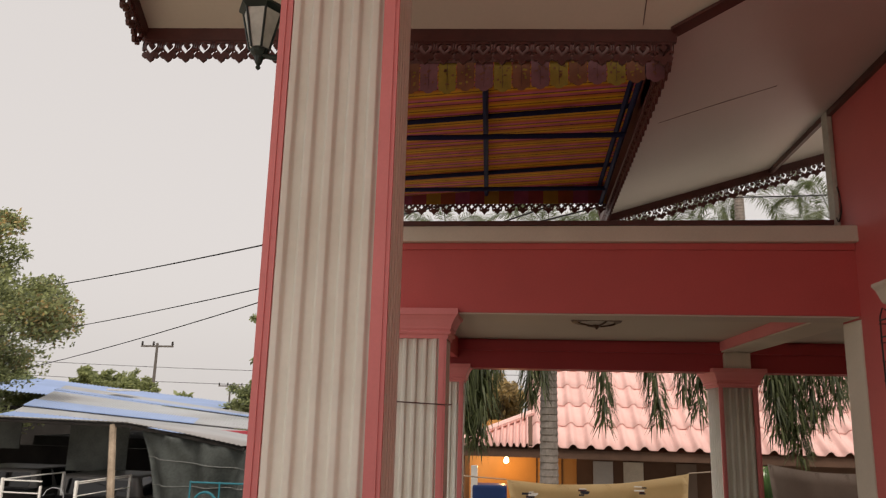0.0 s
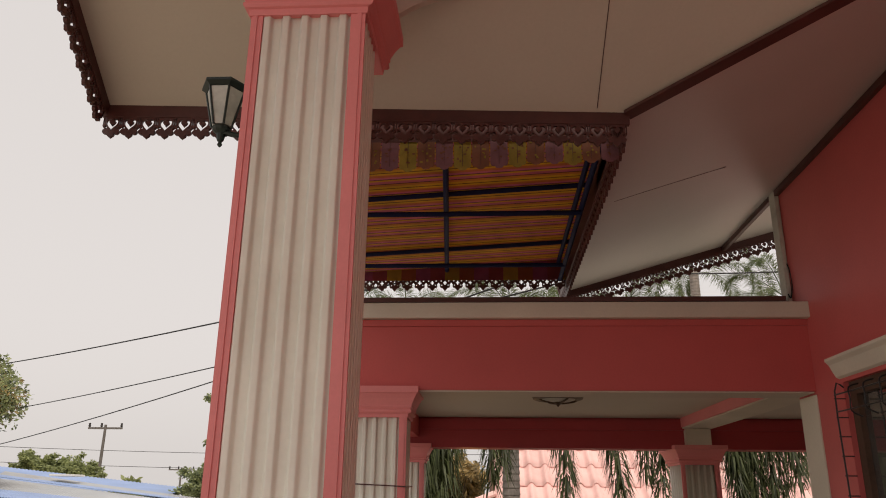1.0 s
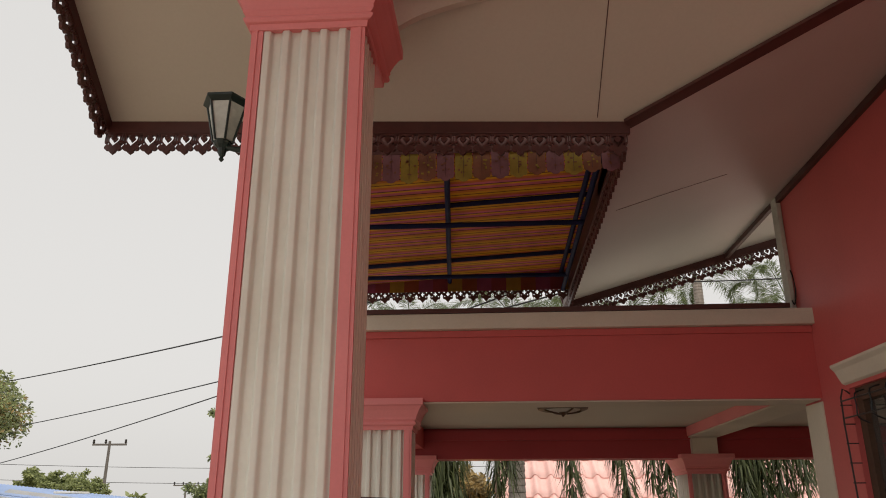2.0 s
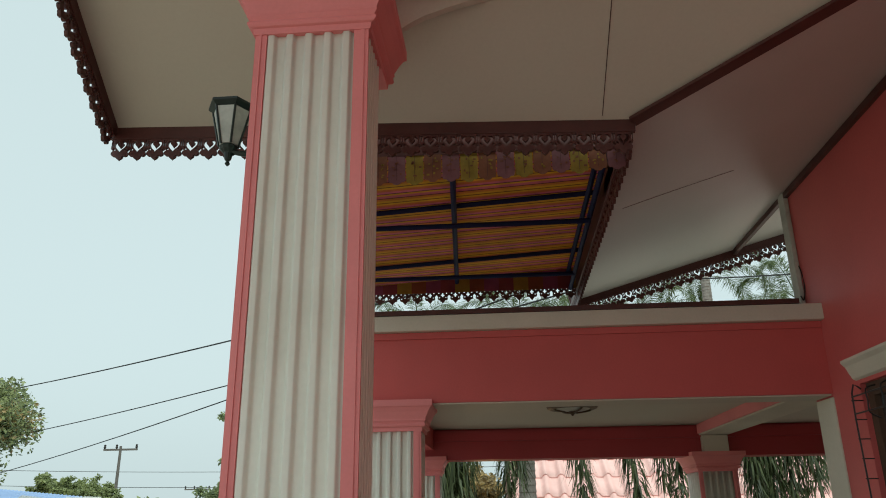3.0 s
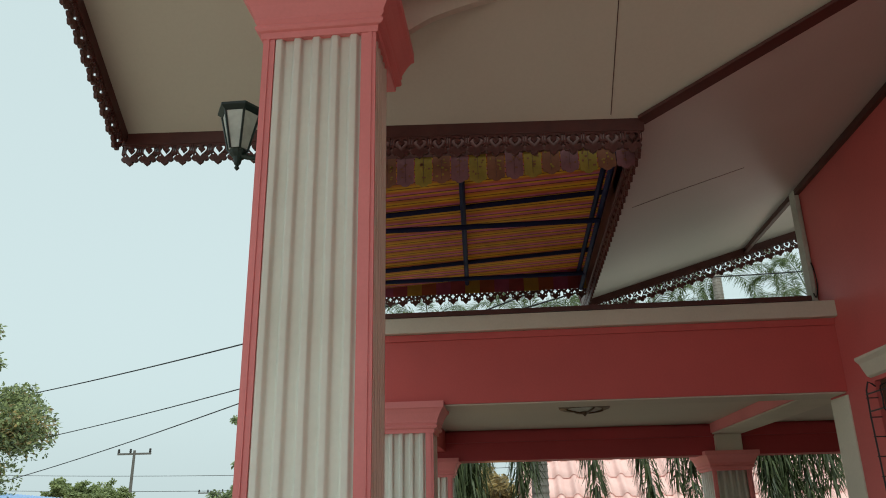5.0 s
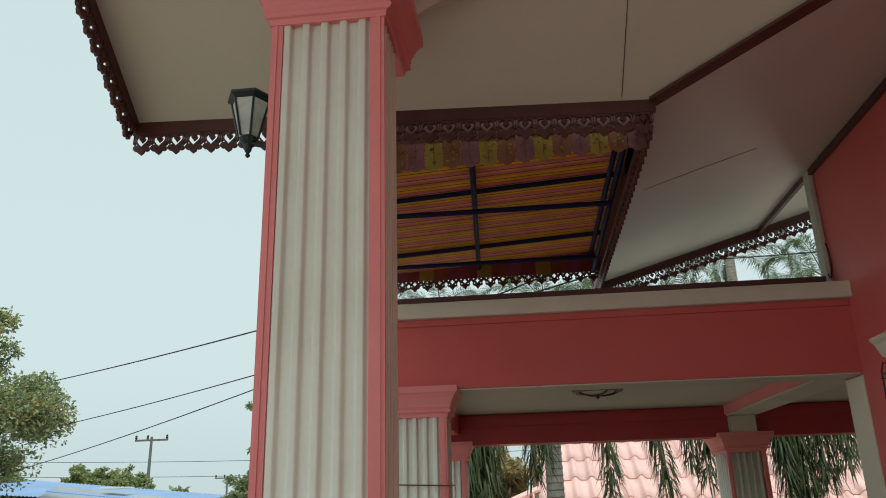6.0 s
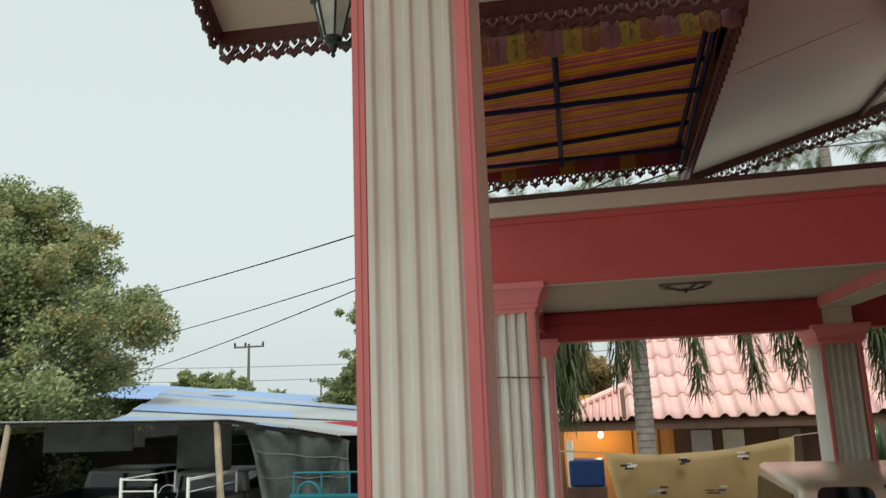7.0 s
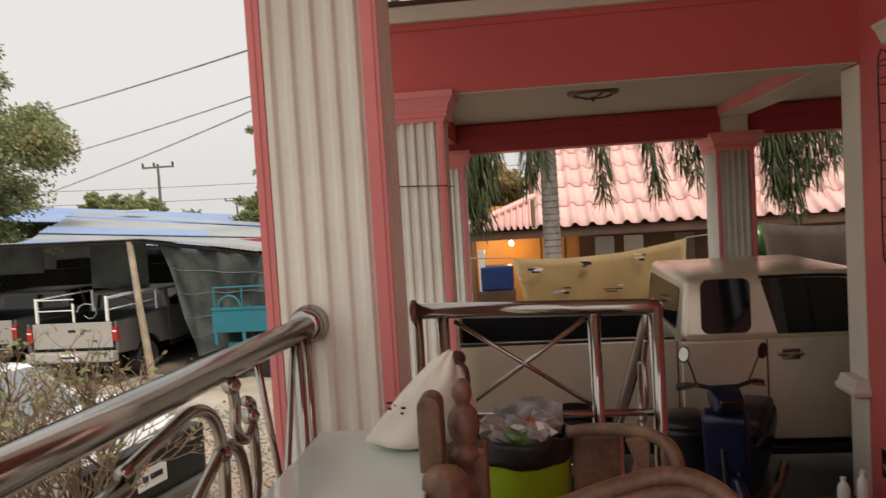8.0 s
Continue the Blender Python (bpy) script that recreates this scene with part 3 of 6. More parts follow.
part("canvas", slab([(ax0, ay0, awn_z(ax0)), (ax1, ay0, awn_z(ax1)), (ax1, ay1, awn_z(ax1)), (ax0, ay1, awn_z(ax0))], 0.004), CANVAS, aw, "striped canvas sheet")
for y in (3.97, 4.97):
    part("tube", sweep([(ax0, y, awn_z(ax0) - 0.02), (ax1, y, awn_z(ax1) - 0.02)], 0.016, 8), BLUEFRAME, aw)
for y in (4.05, 5.07):
    part("tube", sweep([(ax0, y, 4.40), (ax1 - 0.05, y, 4.40)], 0.016, 8), BLUEFRAME, aw)
for x, xf in ((-0.195, -0.315), (0.52, 0.52)):
    part("tube", sweep([(x, ay0 + 0.05, awn_z(x) - 0.03), (xf, ay1, awn_z(xf) - 0.03)], 0.016, 8), BLUEFRAME, aw)
part("tube", sweep([(0.53, 3.1, 4.44), (0.53, ay1, 4.40)], 0.016, 8), BLUEFRAME, aw)
random.seed(4)
n = 20
fw = (ax1 - ax0) / n
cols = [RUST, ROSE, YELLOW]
for k in range(n):
    x = ax0 + k * fw
    top, bot = 4.372, 4.222 + 0.014 * random.random() + (x + 0.4) * 0.033
    lp = [(x + 0.002, top), (x + 0.002, bot + 0.022), (x + fw * 0.10, bot + 0.012), (x + fw * 0.22, bot + 0.013), (x + fw * 0.34, bot + 0.003), (x + fw * 0.5, bot), (x + fw * 0.66, bot + 0.003), (x + fw * 0.78, bot + 0.013), (x + fw * 0.90, bot + 0.012), (x + fw - 0.002, bot + 0.022), (x + fw - 0.002, top)]
    y = ay0 + 0.008 * random.random()
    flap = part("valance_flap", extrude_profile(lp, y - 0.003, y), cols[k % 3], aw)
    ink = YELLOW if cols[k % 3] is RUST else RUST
    for q in range(7):
        mx_, mz = x + fw * random.uniform(0.15, 0.75), bot + random.uniform(0.03, 0.115)
        part("print_mark", box(mx_, y - 0.0048, mz, mx_ + random.uniform(0.006, 0.013), y - 0.0034, mz + random.uniform(0.004, 0.010)), ink, flap)
    part("seam", box(x + fw * 0.5 - 0.001, y - 0.0045, bot + 0.02, x + fw * 0.5 + 0.001, y - 0.0034, top), BROWN, flap)
# added dark strip behind the fretwork, standing in for shade in its holes
part("valance_dark_strip", box(ax0, ay0 - 0.002, 4.371, ax1, ay0 + 0.004, 4.49), BROWN, aw, "dark brown strip added so the fretwork holes read dark")
part("far_valance", slab([(ax0, ay1, 4.40), (ax1, ay1, 4.40), (ax1, ay1 + 0.006, 4.40), (ax0, ay1 + 0.006, 4.40)], 0.17), VALANCE_FAR, aw, "banded canvas valance")


part("side_valance", box(0.572, ay0 + 0.02, 4.40, 0.577, ay1 + 0.06, 4.57), BROWN, aw, "dark side strip")


def cross_tile(w=0.094):
    u = w / 2
    edge = [(-u, 0), (u, 0), (u, -0.028)] + [(u * 0.55 + 0.012 * math.cos(a), -0.05 + 0.012 * math.sin(a)) for a in np.linspace(0.8, -2.0, 6)]
    edge += [(0.0, -0.082)] + [(-u * 0.55 + 0.012 * math.cos(a), -0.05 + 0.012 * math.sin(a)) for a in np.linspace(math.pi + 2.0, math.pi - 0.8, 6)] + [(-u, -0.028)]
    c, a = 0.0045, 0.013
    cross = [(x, z - 0.030) for x, z in ((-c, a), (c, a), (c, c), (a, c), (a, -c), (c, -c), (c, -a), (-c, -a), (-c, -c), (-a, -c), (-a, c), (-c, c))]
    return outline([edge, cross, circle(u * 0.6, -0.018, 0.005, 7), circle(-u * 0.6, -0.018, 0.005, 7), circle(u * 0.5, -0.045, 0.0045, 7), circle(-u * 0.5, -0.045, 0.0045, 7)], 0.01)


CROSS = cross_tile()
CROSS.transform(Matrix.Diagonal((1, 1, 1.25, 1)))
CROSS.materials.append(BROWN)
eave_board("eave_board", (ax0, ay1 + 0.03, 4.45), (ax1, ay1 + 0.03, 4.46), "dark brown pierced fretwork hanging at the far awning edge", 0.03, CROSS, 0.094)


# ---- lamps on the house ----
lan = thing("wall_lantern", "dark green iron wall lantern with dusty glass on the column", "lantern", pose(-0.882, 2.20, 3.94) @ Matrix.Diagonal((1.25, 1.25, 1.02, 1)))
part("finial", lathe([(0.002, 0.0), (0.007, 0.008), (0.004, 0.016), (0.009, 0.024), (0.013, 0.045), (0.022, 0.056), (0.026, 0.066), (0.02, 0.072)], seg=10), LANTERN, lan)
part("glass_body", lathe([(0.026, 0.072), (0.050, 0.195)], seg=6), FROST, lan, "dusty lantern glass")
for k in range(6):
    a = k * math.tau / 6
    part("glazing_bar", sweep([(0.027 * math.cos(a), 0.027 * math.sin(a), 0.070), (0.052 * math.cos(a), 0.052 * math.sin(a), 0.197)], 0.0035, 5), LANTERN, lan)
part("cap", lathe([(0.052, 0.196), (0.066, 0.208), (0.066, 0.216), (0.04, 0.228), (0.01, 0.236)], seg=6), LANTERN, lan)
part("bracket", sweep(bend([(0.0, 0, 0.055), (0.05, 0, 0.04), (0.08, 0, 0.055), (0.104, 0, 0.06)]), 0.009, 8), LANTERN, lan)
part("back_plate", box(0.094, -0.03, 0.0, 0.104, 0.03, 0.12, 0.004), LANTERN, lan)

cl = thing("ceiling_lamp", "round brass ceiling lamp with frosted bowl", "lamp", pose(0.535, 6.02, 3.621) @ Matrix.Diagonal((1.12, 1.12, 0.8, 1)))
part("base_ring", lathe([(0.17, 0.0), (0.180, -0.02), (0.172, -0.045), (0.15, -0.055), (0.128, -0.05), (0.126, -0.02)], seg=28), BRASS, cl)
part("bowl", lathe([(0.124, -0.02), (0.120, -0.05), (0.085, -0.065), (0.03, -0.072)], seg=28), FROST, cl, "frosted glass bowl")
for k in range(4):
    a = k * math.tau / 4 + 0.4
    part("clip", sweep(bend([(0.165 * math.cos(a), 0.165 * math.sin(a), -0.02), (0.13 * math.cos(a), 0.13 * math.sin(a), -0.06), (0.03 * math.cos(a), 0.03 * math.sin(a), -0.085)], 4), 0.008, 6), BRASS, cl)
part("knob", lathe([(0.03, -0.07), (0.022, -0.09), (0.012, -0.1), (0.004, -0.115)], seg=12), BRASS, cl)


# ---- railings ----
r1 = thing("railing", "polished steel railing with scrollwork along the terrace edge", "railing", group="terrace railings")
RX = -0.628
part("handrail", sweep([(RX, -3.5, 2.50), (RX, 0.5, 2.49), (RX, 1.96, 2.462)], 0.031, 18), STEEL, r1, smooth=True)
part("flange", lathe([(0.034, -0.055), (0.045, -0.05), (0.047, -0.035), (0.041, -0.028), (0.053, -0.018), (0.055, 0.0)], seg=20), STEEL, r1, smooth=True).matrix_basis = pose(RX, 2.02, 2.463, -90, 0, 0)
part("lower_rail", sweep([(RX, -3.5, 1.66), (RX, 1.98, 1.66)], 0.019, 10), STEEL, r1, smooth=True)
part("upper_rail", sweep([(RX, -3.5, 2.375), (RX, 1.02, 2.37)], 0.016, 10), STEEL, r1, smooth=True)
for y in (1.90, 1.97, -0.3, -1.8):
    part("post", sweep([(RX, y, 1.55), (RX, y, 2.45)], 0.015 if y > 1 else 0.022, 10), STEEL, r1, smooth=True)
for p in ([(RX, 1.60, 2.44), (RX, 1.80, 1.80)], [(RX, 1.86, 2.43), (RX, 1.68, 1.95), (RX, 1.62, 1.67)]):
    part("brace", sweep(p, 0.009, 8), STEEL, r1, smooth=True)
for sgn, yc in ((1, 0.0), (1, -1.45), (1, -2.9)):
    pts = [
        [(1.02, 2.39), (1.16, 2.41), (1.27, 2.42), (1.35, 2.385), (1.385, 2.31), (1.38, 2.2), (1.36, 2.05), (1.40, 1.9), (1.5, 1.8), (1.55, 1.68)],
        [(1.45, 2.43), (1.46, 2.38), (1.455, 2.33), (1.50, 2.295), (1.54, 2.32), (1.545, 2.36), (1.515, 2.375)],
        [(1.545, 2.32), (1.55, 2.2), (1.50, 2.1), (1.44, 2.0), (1.46, 1.85), (1.56, 1.74)],
        [(1.385, 2.30), (1.42, 2.31), (1.47, 2.27), (1.49, 2.17), (1.44, 2.06), (1.38, 2.02)],
        [(1.375, 2.31), (1.22, 2.24), (1.08, 2.17), (0.92, 2.10)],
        [(1.06, 1.67), (1.12, 1.85), (1.05, 2.02), (0.92, 2.10), (0.82, 2.2), (0.86, 2.36)],
    ]
    for q in pts:
        part("scroll", sweep(bend([(RX, y + yc, z) for y, z in q], 5), 0.0125, 9), STEEL, r1, smooth=True)
    for y, z in ((1.385, 2.305), (1.45, 2.425), (1.54, 2.335)):
        part("ball", lathe([(0.004, -0.02), (0.015, -0.014), (0.021, 0.0), (0.015, 0.014), (0.004, 0.02)], (RX, y + yc, z), 12), STEEL, r1, smooth=True)

r2 = thing("railing", "polished steel railing with crossed bars beside the stair", "railing", group="terrace railings")
RY = 2.30
part("handrail", sweep([(-0.385, RY, 2.447), (0.34, RY, 2.430)] + [(0.34 + 0.03 * math.sin(a), RY + 0.035 * (1 - math.cos(a)), 2.430 - 0.004) for a in (0.4, 0.8, 1.2)], 0.0255, 16), STEEL, r2, smooth=True)
part("stair_rail", sweep([(0.37, RY + 0.02, 2.420), (0.355, 2.42, 2.355), (0.33, 3.2, 1.82), (0.33, 3.9, 1.30)], 0.0235, 14), STEEL, r2, smooth=True)
part("wall_flange", lathe([(0.028, 0), (0.036, 0.004), (0.036, 0.014), (0.03, 0.02)], seg=16), STEEL, r2).matrix_basis = pose(-0.386, RY, 2.447, 0, 90, 0)
for x, rr in ((-0.366, 0.017), (-0.285, 0.019), (0.180, 0.020), (0.365, 0.022)):
    part("post", sweep([(x, RY, 1.55), (x, RY, 2.43)], rr, 12), STEEL, r2, smooth=True)
for a, b in (((-0.25, 2.41), (0.18, 2.12)), ((-0.25, 2.12), (0.18, 2.42))):
    part("crossed_bar", sweep([(a[0], RY, a[1]), (b[0], RY + 0.004, b[1])], 0.0075, 8), STEEL, r2, smooth=True)
for z in (2.105, 1.66):
    part("lower_rail", sweep([(-0.36, RY, z), (0.36, RY, z)], 0.012, 8), STEEL, r2, smooth=True)
part("post", sweep([(0.33, 3.2, 0.9), (0.33, 3.2, 1.82)], 0.018, 10), STEEL, r2, smooth=True)
for q in ([(2.45, 2.30), (2.52, 2.22), (2.5, 2.1), (2.58, 2.0), (2.7, 1.95), (2.72, 1.8)], [(2.62, 2.2), (2.66, 2.05), (2.6, 1.9), (2.68, 1.75), (2.8, 1.7)]):
    part("scroll", sweep(bend([(0.355, y, z) for y, z in q], 5), 0.009, 8), STEEL, r2, smooth=True)
for k in range(5):
    structure("step_%d" % (k + 1), box(-0.35, 2.6 + 0.25 * k, 0.452, 1.1, 2.85 + 0.25 * k, 1.37 - 0.18 * k), TILE_FLOOR, "brown tiled stair step", "step")


# ---- terrace things ----
tb = thing("table", "glass-topped wooden table on the terrace", "table")
part("tabletop", box(-0.52, 0.62, 2.235, -0.21, 1.70, 2.25, 0.004), GREENGLASS, tb, "greenish glass top, paled for the reflected sky")
part("apron", box(-0.50, 0.66, 2.165, -0.23, 1.66, 2.233, 0.004), WOOD, tb)
for x in (-0.48, -0.26):
    for y in (0.68, 1.64):
        part("leg", lathe([(0.025, 1.55), (0.03, 1.6), (0.022, 1.7), (0.034, 1.85), (0.024, 2.0), (0.034, 2.1), (0.03, 2.165)], (x, y, 0), 12), WOOD, tb, smooth=True)

bag = thing("cloth_bag", "cream cotton drawstring bag lying on the glass table", "bag", pose(-0.27, 1.575, 2.2505, 0, 0, 5))
bm = bmesh.new()
bmesh.ops.create_uvsphere(bm, u_segments=32, v_segments=20, radius=1.0)
for v in bm.verts:
    x, y, z = v.co
    h = (z + 1) / 2
    q = math.hypot(x, y) or 1.0
    ring = min(1.0, (h / 0.10) ** 0.4) * min(1.0, ((1 - h) / 0.06) ** 0.5) / q
    x, y = x * ring, y * ring
    an = math.atan2(y, x)
    wx = 0.122 * (1 - 0.88 * h ** 1.45) + 0.006 * math.sin(an * 7 + h * 5) * (0.3 + h)
    wy = 0.075 * (1 - 0.72 * h ** 1.3) + 0.005 * math.sin(an * 6 - h * 4) * (0.3 + h)
    nz = 0.012 * noise.noise((x * 2.2, y * 2.2, z * 2.2 + 3)) + 0.006 * noise.noise((x * 6, y * 6, z * 6))
    v.co = (x * wx + 0.088 * h + nz, y * wy + nz, 0.205 * h + (0.0 if h < 0.03 else nz * 0.6))
    v.co.z = max(v.co.z, 0.0)
part("sack", bm, BAG, bag, smooth=True)
part("drawstring", sweep(bend([(0.10, -0.02, 0.185), (0.118, -0.025, 0.17), (0.122, -0.02, 0.14), (0.118, -0.02, 0.115)], 5), 0.005, 7), BROWN, bag, "dark drawstring")
part("knot", lathe([(0.004, 0.17), (0.02, 0.178), (0.022, 0.19), (0.016, 0.2), (0.006, 0.203)], (0.098, 0, 0), 12), BROWN, bag)
for k, (x, z, w) in enumerate(((-0.052, 0.110, 0.012), (-0.036, 0.104, 0.003), (-0.022, 0.098, 0.010), (-0.05, 0.098, 0.008), (-0.023, 0.087, 0.006))):
    part("mark", box(x, -0.0655 + 0.09 * (z - 0.09), z, x + w, -0.061 + 0.09 * (z - 0.09), z + 0.004), INK, bag, "faded ink mark")

def rounded_board(x0, x1, z0, z1, r):
    """The outline (x, z) of a post with a rounded top."""
    top = [((x0 + x1) / 2 + (x1 - x0) / 2 * math.cos(a), z1 - r + r * math.sin(a)) for a in np.linspace(0, math.pi, 9)]
    return [(x0, z0), (x1, z0)] + top


ch = thing("carved_chair", "carved dark wooden armchair with turned finials", "chair")
part("back_board", extrude_profile(rounded_board(-0.236, -0.188, 1.95, 2.402, 0.024), 1.40, 1.462, 0.007), WOOD, ch, smooth=False)
part("finial", lathe([(0.030, 2.0), (0.033, 2.16), (0.040, 2.172), (0.040, 2.186), (0.030, 2.196), (0.027, 2.236), (0.038, 2.246), (0.041, 2.256), (0.036, 2.266), (0.026, 2.272), (0.030, 2.280), (0.041, 2.298), (0.044, 2.318), (0.038, 2.342), (0.024, 2.354), (0.018, 2.360), (0.022, 2.366), (0.027, 2.378), (0.026, 2.392), (0.017, 2.406), (0.005, 2.412)], (-0.155, 1.50, 0), 24, sx=0.78, sy=0.78), WOOD, ch, smooth=True)
ball = lathe([(0.010, 2.150), (0.030, 2.160), (0.044, 2.182), (0.047, 2.206), (0.042, 2.230), (0.028, 2.246), (0.010, 2.252)], (0, 0, 0), 28)
for v in ball.verts:
    an = math.atan2(v.co.y, v.co.x)
    v.co.x, v.co.y = v.co.x * (1 + 0.05 * math.sin(9 * an)), v.co.y * (1 + 0.05 * math.sin(9 * an))
part("carved_ball", ball, WOOD, ch, smooth=True).matrix_basis = pose(-0.178, 1.335, 0.035)
part("back_panel", box(-0.19, 1.49, 1.95, -0.110, 1.55, 2.27, 0.012), WOOD, ch)
part("seat", box(-0.16, 1.42, 1.90, 0.34, 1.86, 1.95, 0.015), WOOD, ch)
part("arm", sweep(bend([(0.075, 1.97, 2.150), (0.14, 1.93, 2.168), (0.21, 1.87, 2.182), (0.275, 1.78, 2.190), (0.305, 1.70, 2.165), (0.305, 1.69, 2.05)], 6), 0.0165, 12), WOOD, ch, smooth=True)
part("arm_support", extrude_profile([(0.215, 1.95), (0.205, 2.05), (0.225, 2.12), (0.205, 2.175), (0.262, 2.185), (0.262, 2.10), (0.250, 2.02), (0.262, 1.95)], 1.80, 1.83, 0.005), WOOD, ch)
for k, (dz, dy, rr) in enumerate(((-0.006, 0.0, 0.018), (-0.034, -0.014, 0.017), (-0.062, -0.028, 0.017), (-0.09, -0.042, 0.019), (-0.12, -0.05, 0.019))):
    part("front_rail", sweep(bend([(-0.15, 1.31 + dy, 2.168 + dz), (0.0, 1.36 + dy, 2.190 + dz), (0.12, 1.385 + dy, 2.222 + dz), (0.22, 1.39 + dy, 2.245 + dz), (0.29, 1.375 + dy, 2.240 + dz), (0.345, 1.33 + dy, 2.205 + dz), (0.375, 1.24 + dy, 2.15 + dz)], 7), rr, 14), WOOD, ch, "carved curved rail", smooth=True)
part("side_panel", box(0.085, 2.02, 1.75, 0.215, 2.05, 2.125, 0.008), WOOD, ch)
for x, y in ((-0.2, 1.44), (0.30, 1.40), (0.305, 1.70), (-0.13, 1.84)):
    part("leg", lathe([(0.03, 1.55), (0.034, 1.65), (0.026, 1.75), (0.036, 1.9), (0.03, 2.0)], (x, y, 0), 12), WOOD, ch, smooth=True)

bk = thing("bucket", "lime green plastic bucket lined with a black bag full of rubbish", "bucket", pose(-0.053, 2.06, 1.552) @ Matrix.Diagonal((1.04, 1.04, 1.005, 1)))
part("pail", lathe([(0.100, 0.0), (0.104, 0.01), (0.131, 0.52), (0.135, 0.53), (0.128, 0.53)], seg=32), LIME, bk, smooth=True)
bm = lathe([(0.138, 0.515), (0.141, 0.53), (0.139, 0.555), (0.141, 0.575), (0.128, 0.578), (0.12, 0.54), (0.06, 0.52)], seg=40)
for v in bm.verts:
    v.co *= 1 + 0.02 * noise.noise(v.co * 25)
    v.co.z += 0.012 * noise.noise(Vector((v.co.x * 16, v.co.y * 16, 1)))
part("bin_liner", bm, BLACK, bk, "black plastic liner folded over the rim", smooth=True)
random.seed(9)
for k in range(26):
    a, rr = random.random() * math.tau, 0.105 * math.sqrt(random.random())
    bm = bmesh.new()
    bmesh.ops.create_icosphere(bm, subdivisions=2, radius=0.022 + 0.02 * random.random())
    for v in bm.verts:
        v.co *= 1 + 0.7 * noise.noise(v.co * 60 + Vector((k, 0, 0)))
        v.co.z *= 0.6
    o = part("rubbish", bm, random.choice([CLEARBAG, CLEARBAG, CLEARBAG, ORANGE, GREENWRAP, WHITEP]), bk)
    o.matrix_basis = pose(rr * math.cos(a), rr * math.sin(a), 0.56 + 0.035 * random.random(), 40 * random.random(), 40 * random.random(), 90 * random.random())
bm = bmesh.new()
bmesh.ops.create_grid(bm, x_segments=14, y_segments=8, size=0.5)
for v in bm.verts:
    u, w = v.co.x, v.co.y
    v.co = (u * 0.19 + 0.02, 0.06 + 0.02 * noise.noise((u * 4, w * 4, 0)), 0.60 + w * 0.10 + 0.02 * noise.noise((u * 5, w * 5, 3)) - 0.08 * u * u)
part("film", bm, CLEARBAG, bk, "crumpled clear plastic film", smooth=True)


# ---- vehicles ----
def rounded(x0, x1, z0, z1, r=0.05, shift=0.0):
    """A rounded rectangle of (x, z); shift leans its top."""
    out = []
    for cx, cz, a in ((x1 - r, z1 - r, 0), (x0 + r, z1 - r, 90), (x0 + r, z0 + r, 180), (x1 - r, z0 + r, 270)):
        for k in range(5):
            t = radians(a + k * 22.5)
            x, z = cx + r * math.cos(t), cz + r * math.sin(t)
            out.append((x + shift * (z - z0) / (z1 - z0), z))
    return out


def pane_on(loop, place, name, material, parent, label=""):
    """A thin plate whose outline (u, v) is laid on a surface by place(u, v, depth)."""
    bm = bmesh.new()
    a = [bm.verts.new(place(u, v, 0.008)) for u, v in loop]
    b = [bm.verts.new(place(u, v, -0.01)) for u, v in loop]
    bm.faces.new(a)
    bm.faces.new(b[::-1])
    for i in range(len(loop)):
        j = (i + 1) % len(loop)
        bm.faces.new((a[i], b[i], b[j], a[j]))
    bmesh.ops.recalc_face_normals(bm, faces=bm.faces)
    return part(name, bm, material, parent, label)


def wheel(parent, x, y, r=0.36, w=0.24):
    t = part("wheel", lathe([(r * 0.62, -w / 2), (r * 0.9, -w / 2), (r, -w / 2 + 0.03), (r, w / 2 - 0.03), (r * 0.9, w / 2), (r * 0.62, w / 2)], seg=28), RUBBER, parent, "black tyre")
    t.matrix_basis = pose(x, y, r, 90, 0, 0)
    part("rim", lathe([(0.05, -w / 2 - 0.004), (r * 0.3, -w / 2 + 0.03), (r * 0.58, -w / 2 + 0.01), (r * 0.63, -w / 2 - 0.003), (r * 0.63, w / 2 + 0.003), (r * 0.58, w / 2 - 0.01), (r * 0.3, w / 2 - 0.03), (0.05, w / 2 + 0.004)], seg=20), STEEL, t, "grey wheel rim")


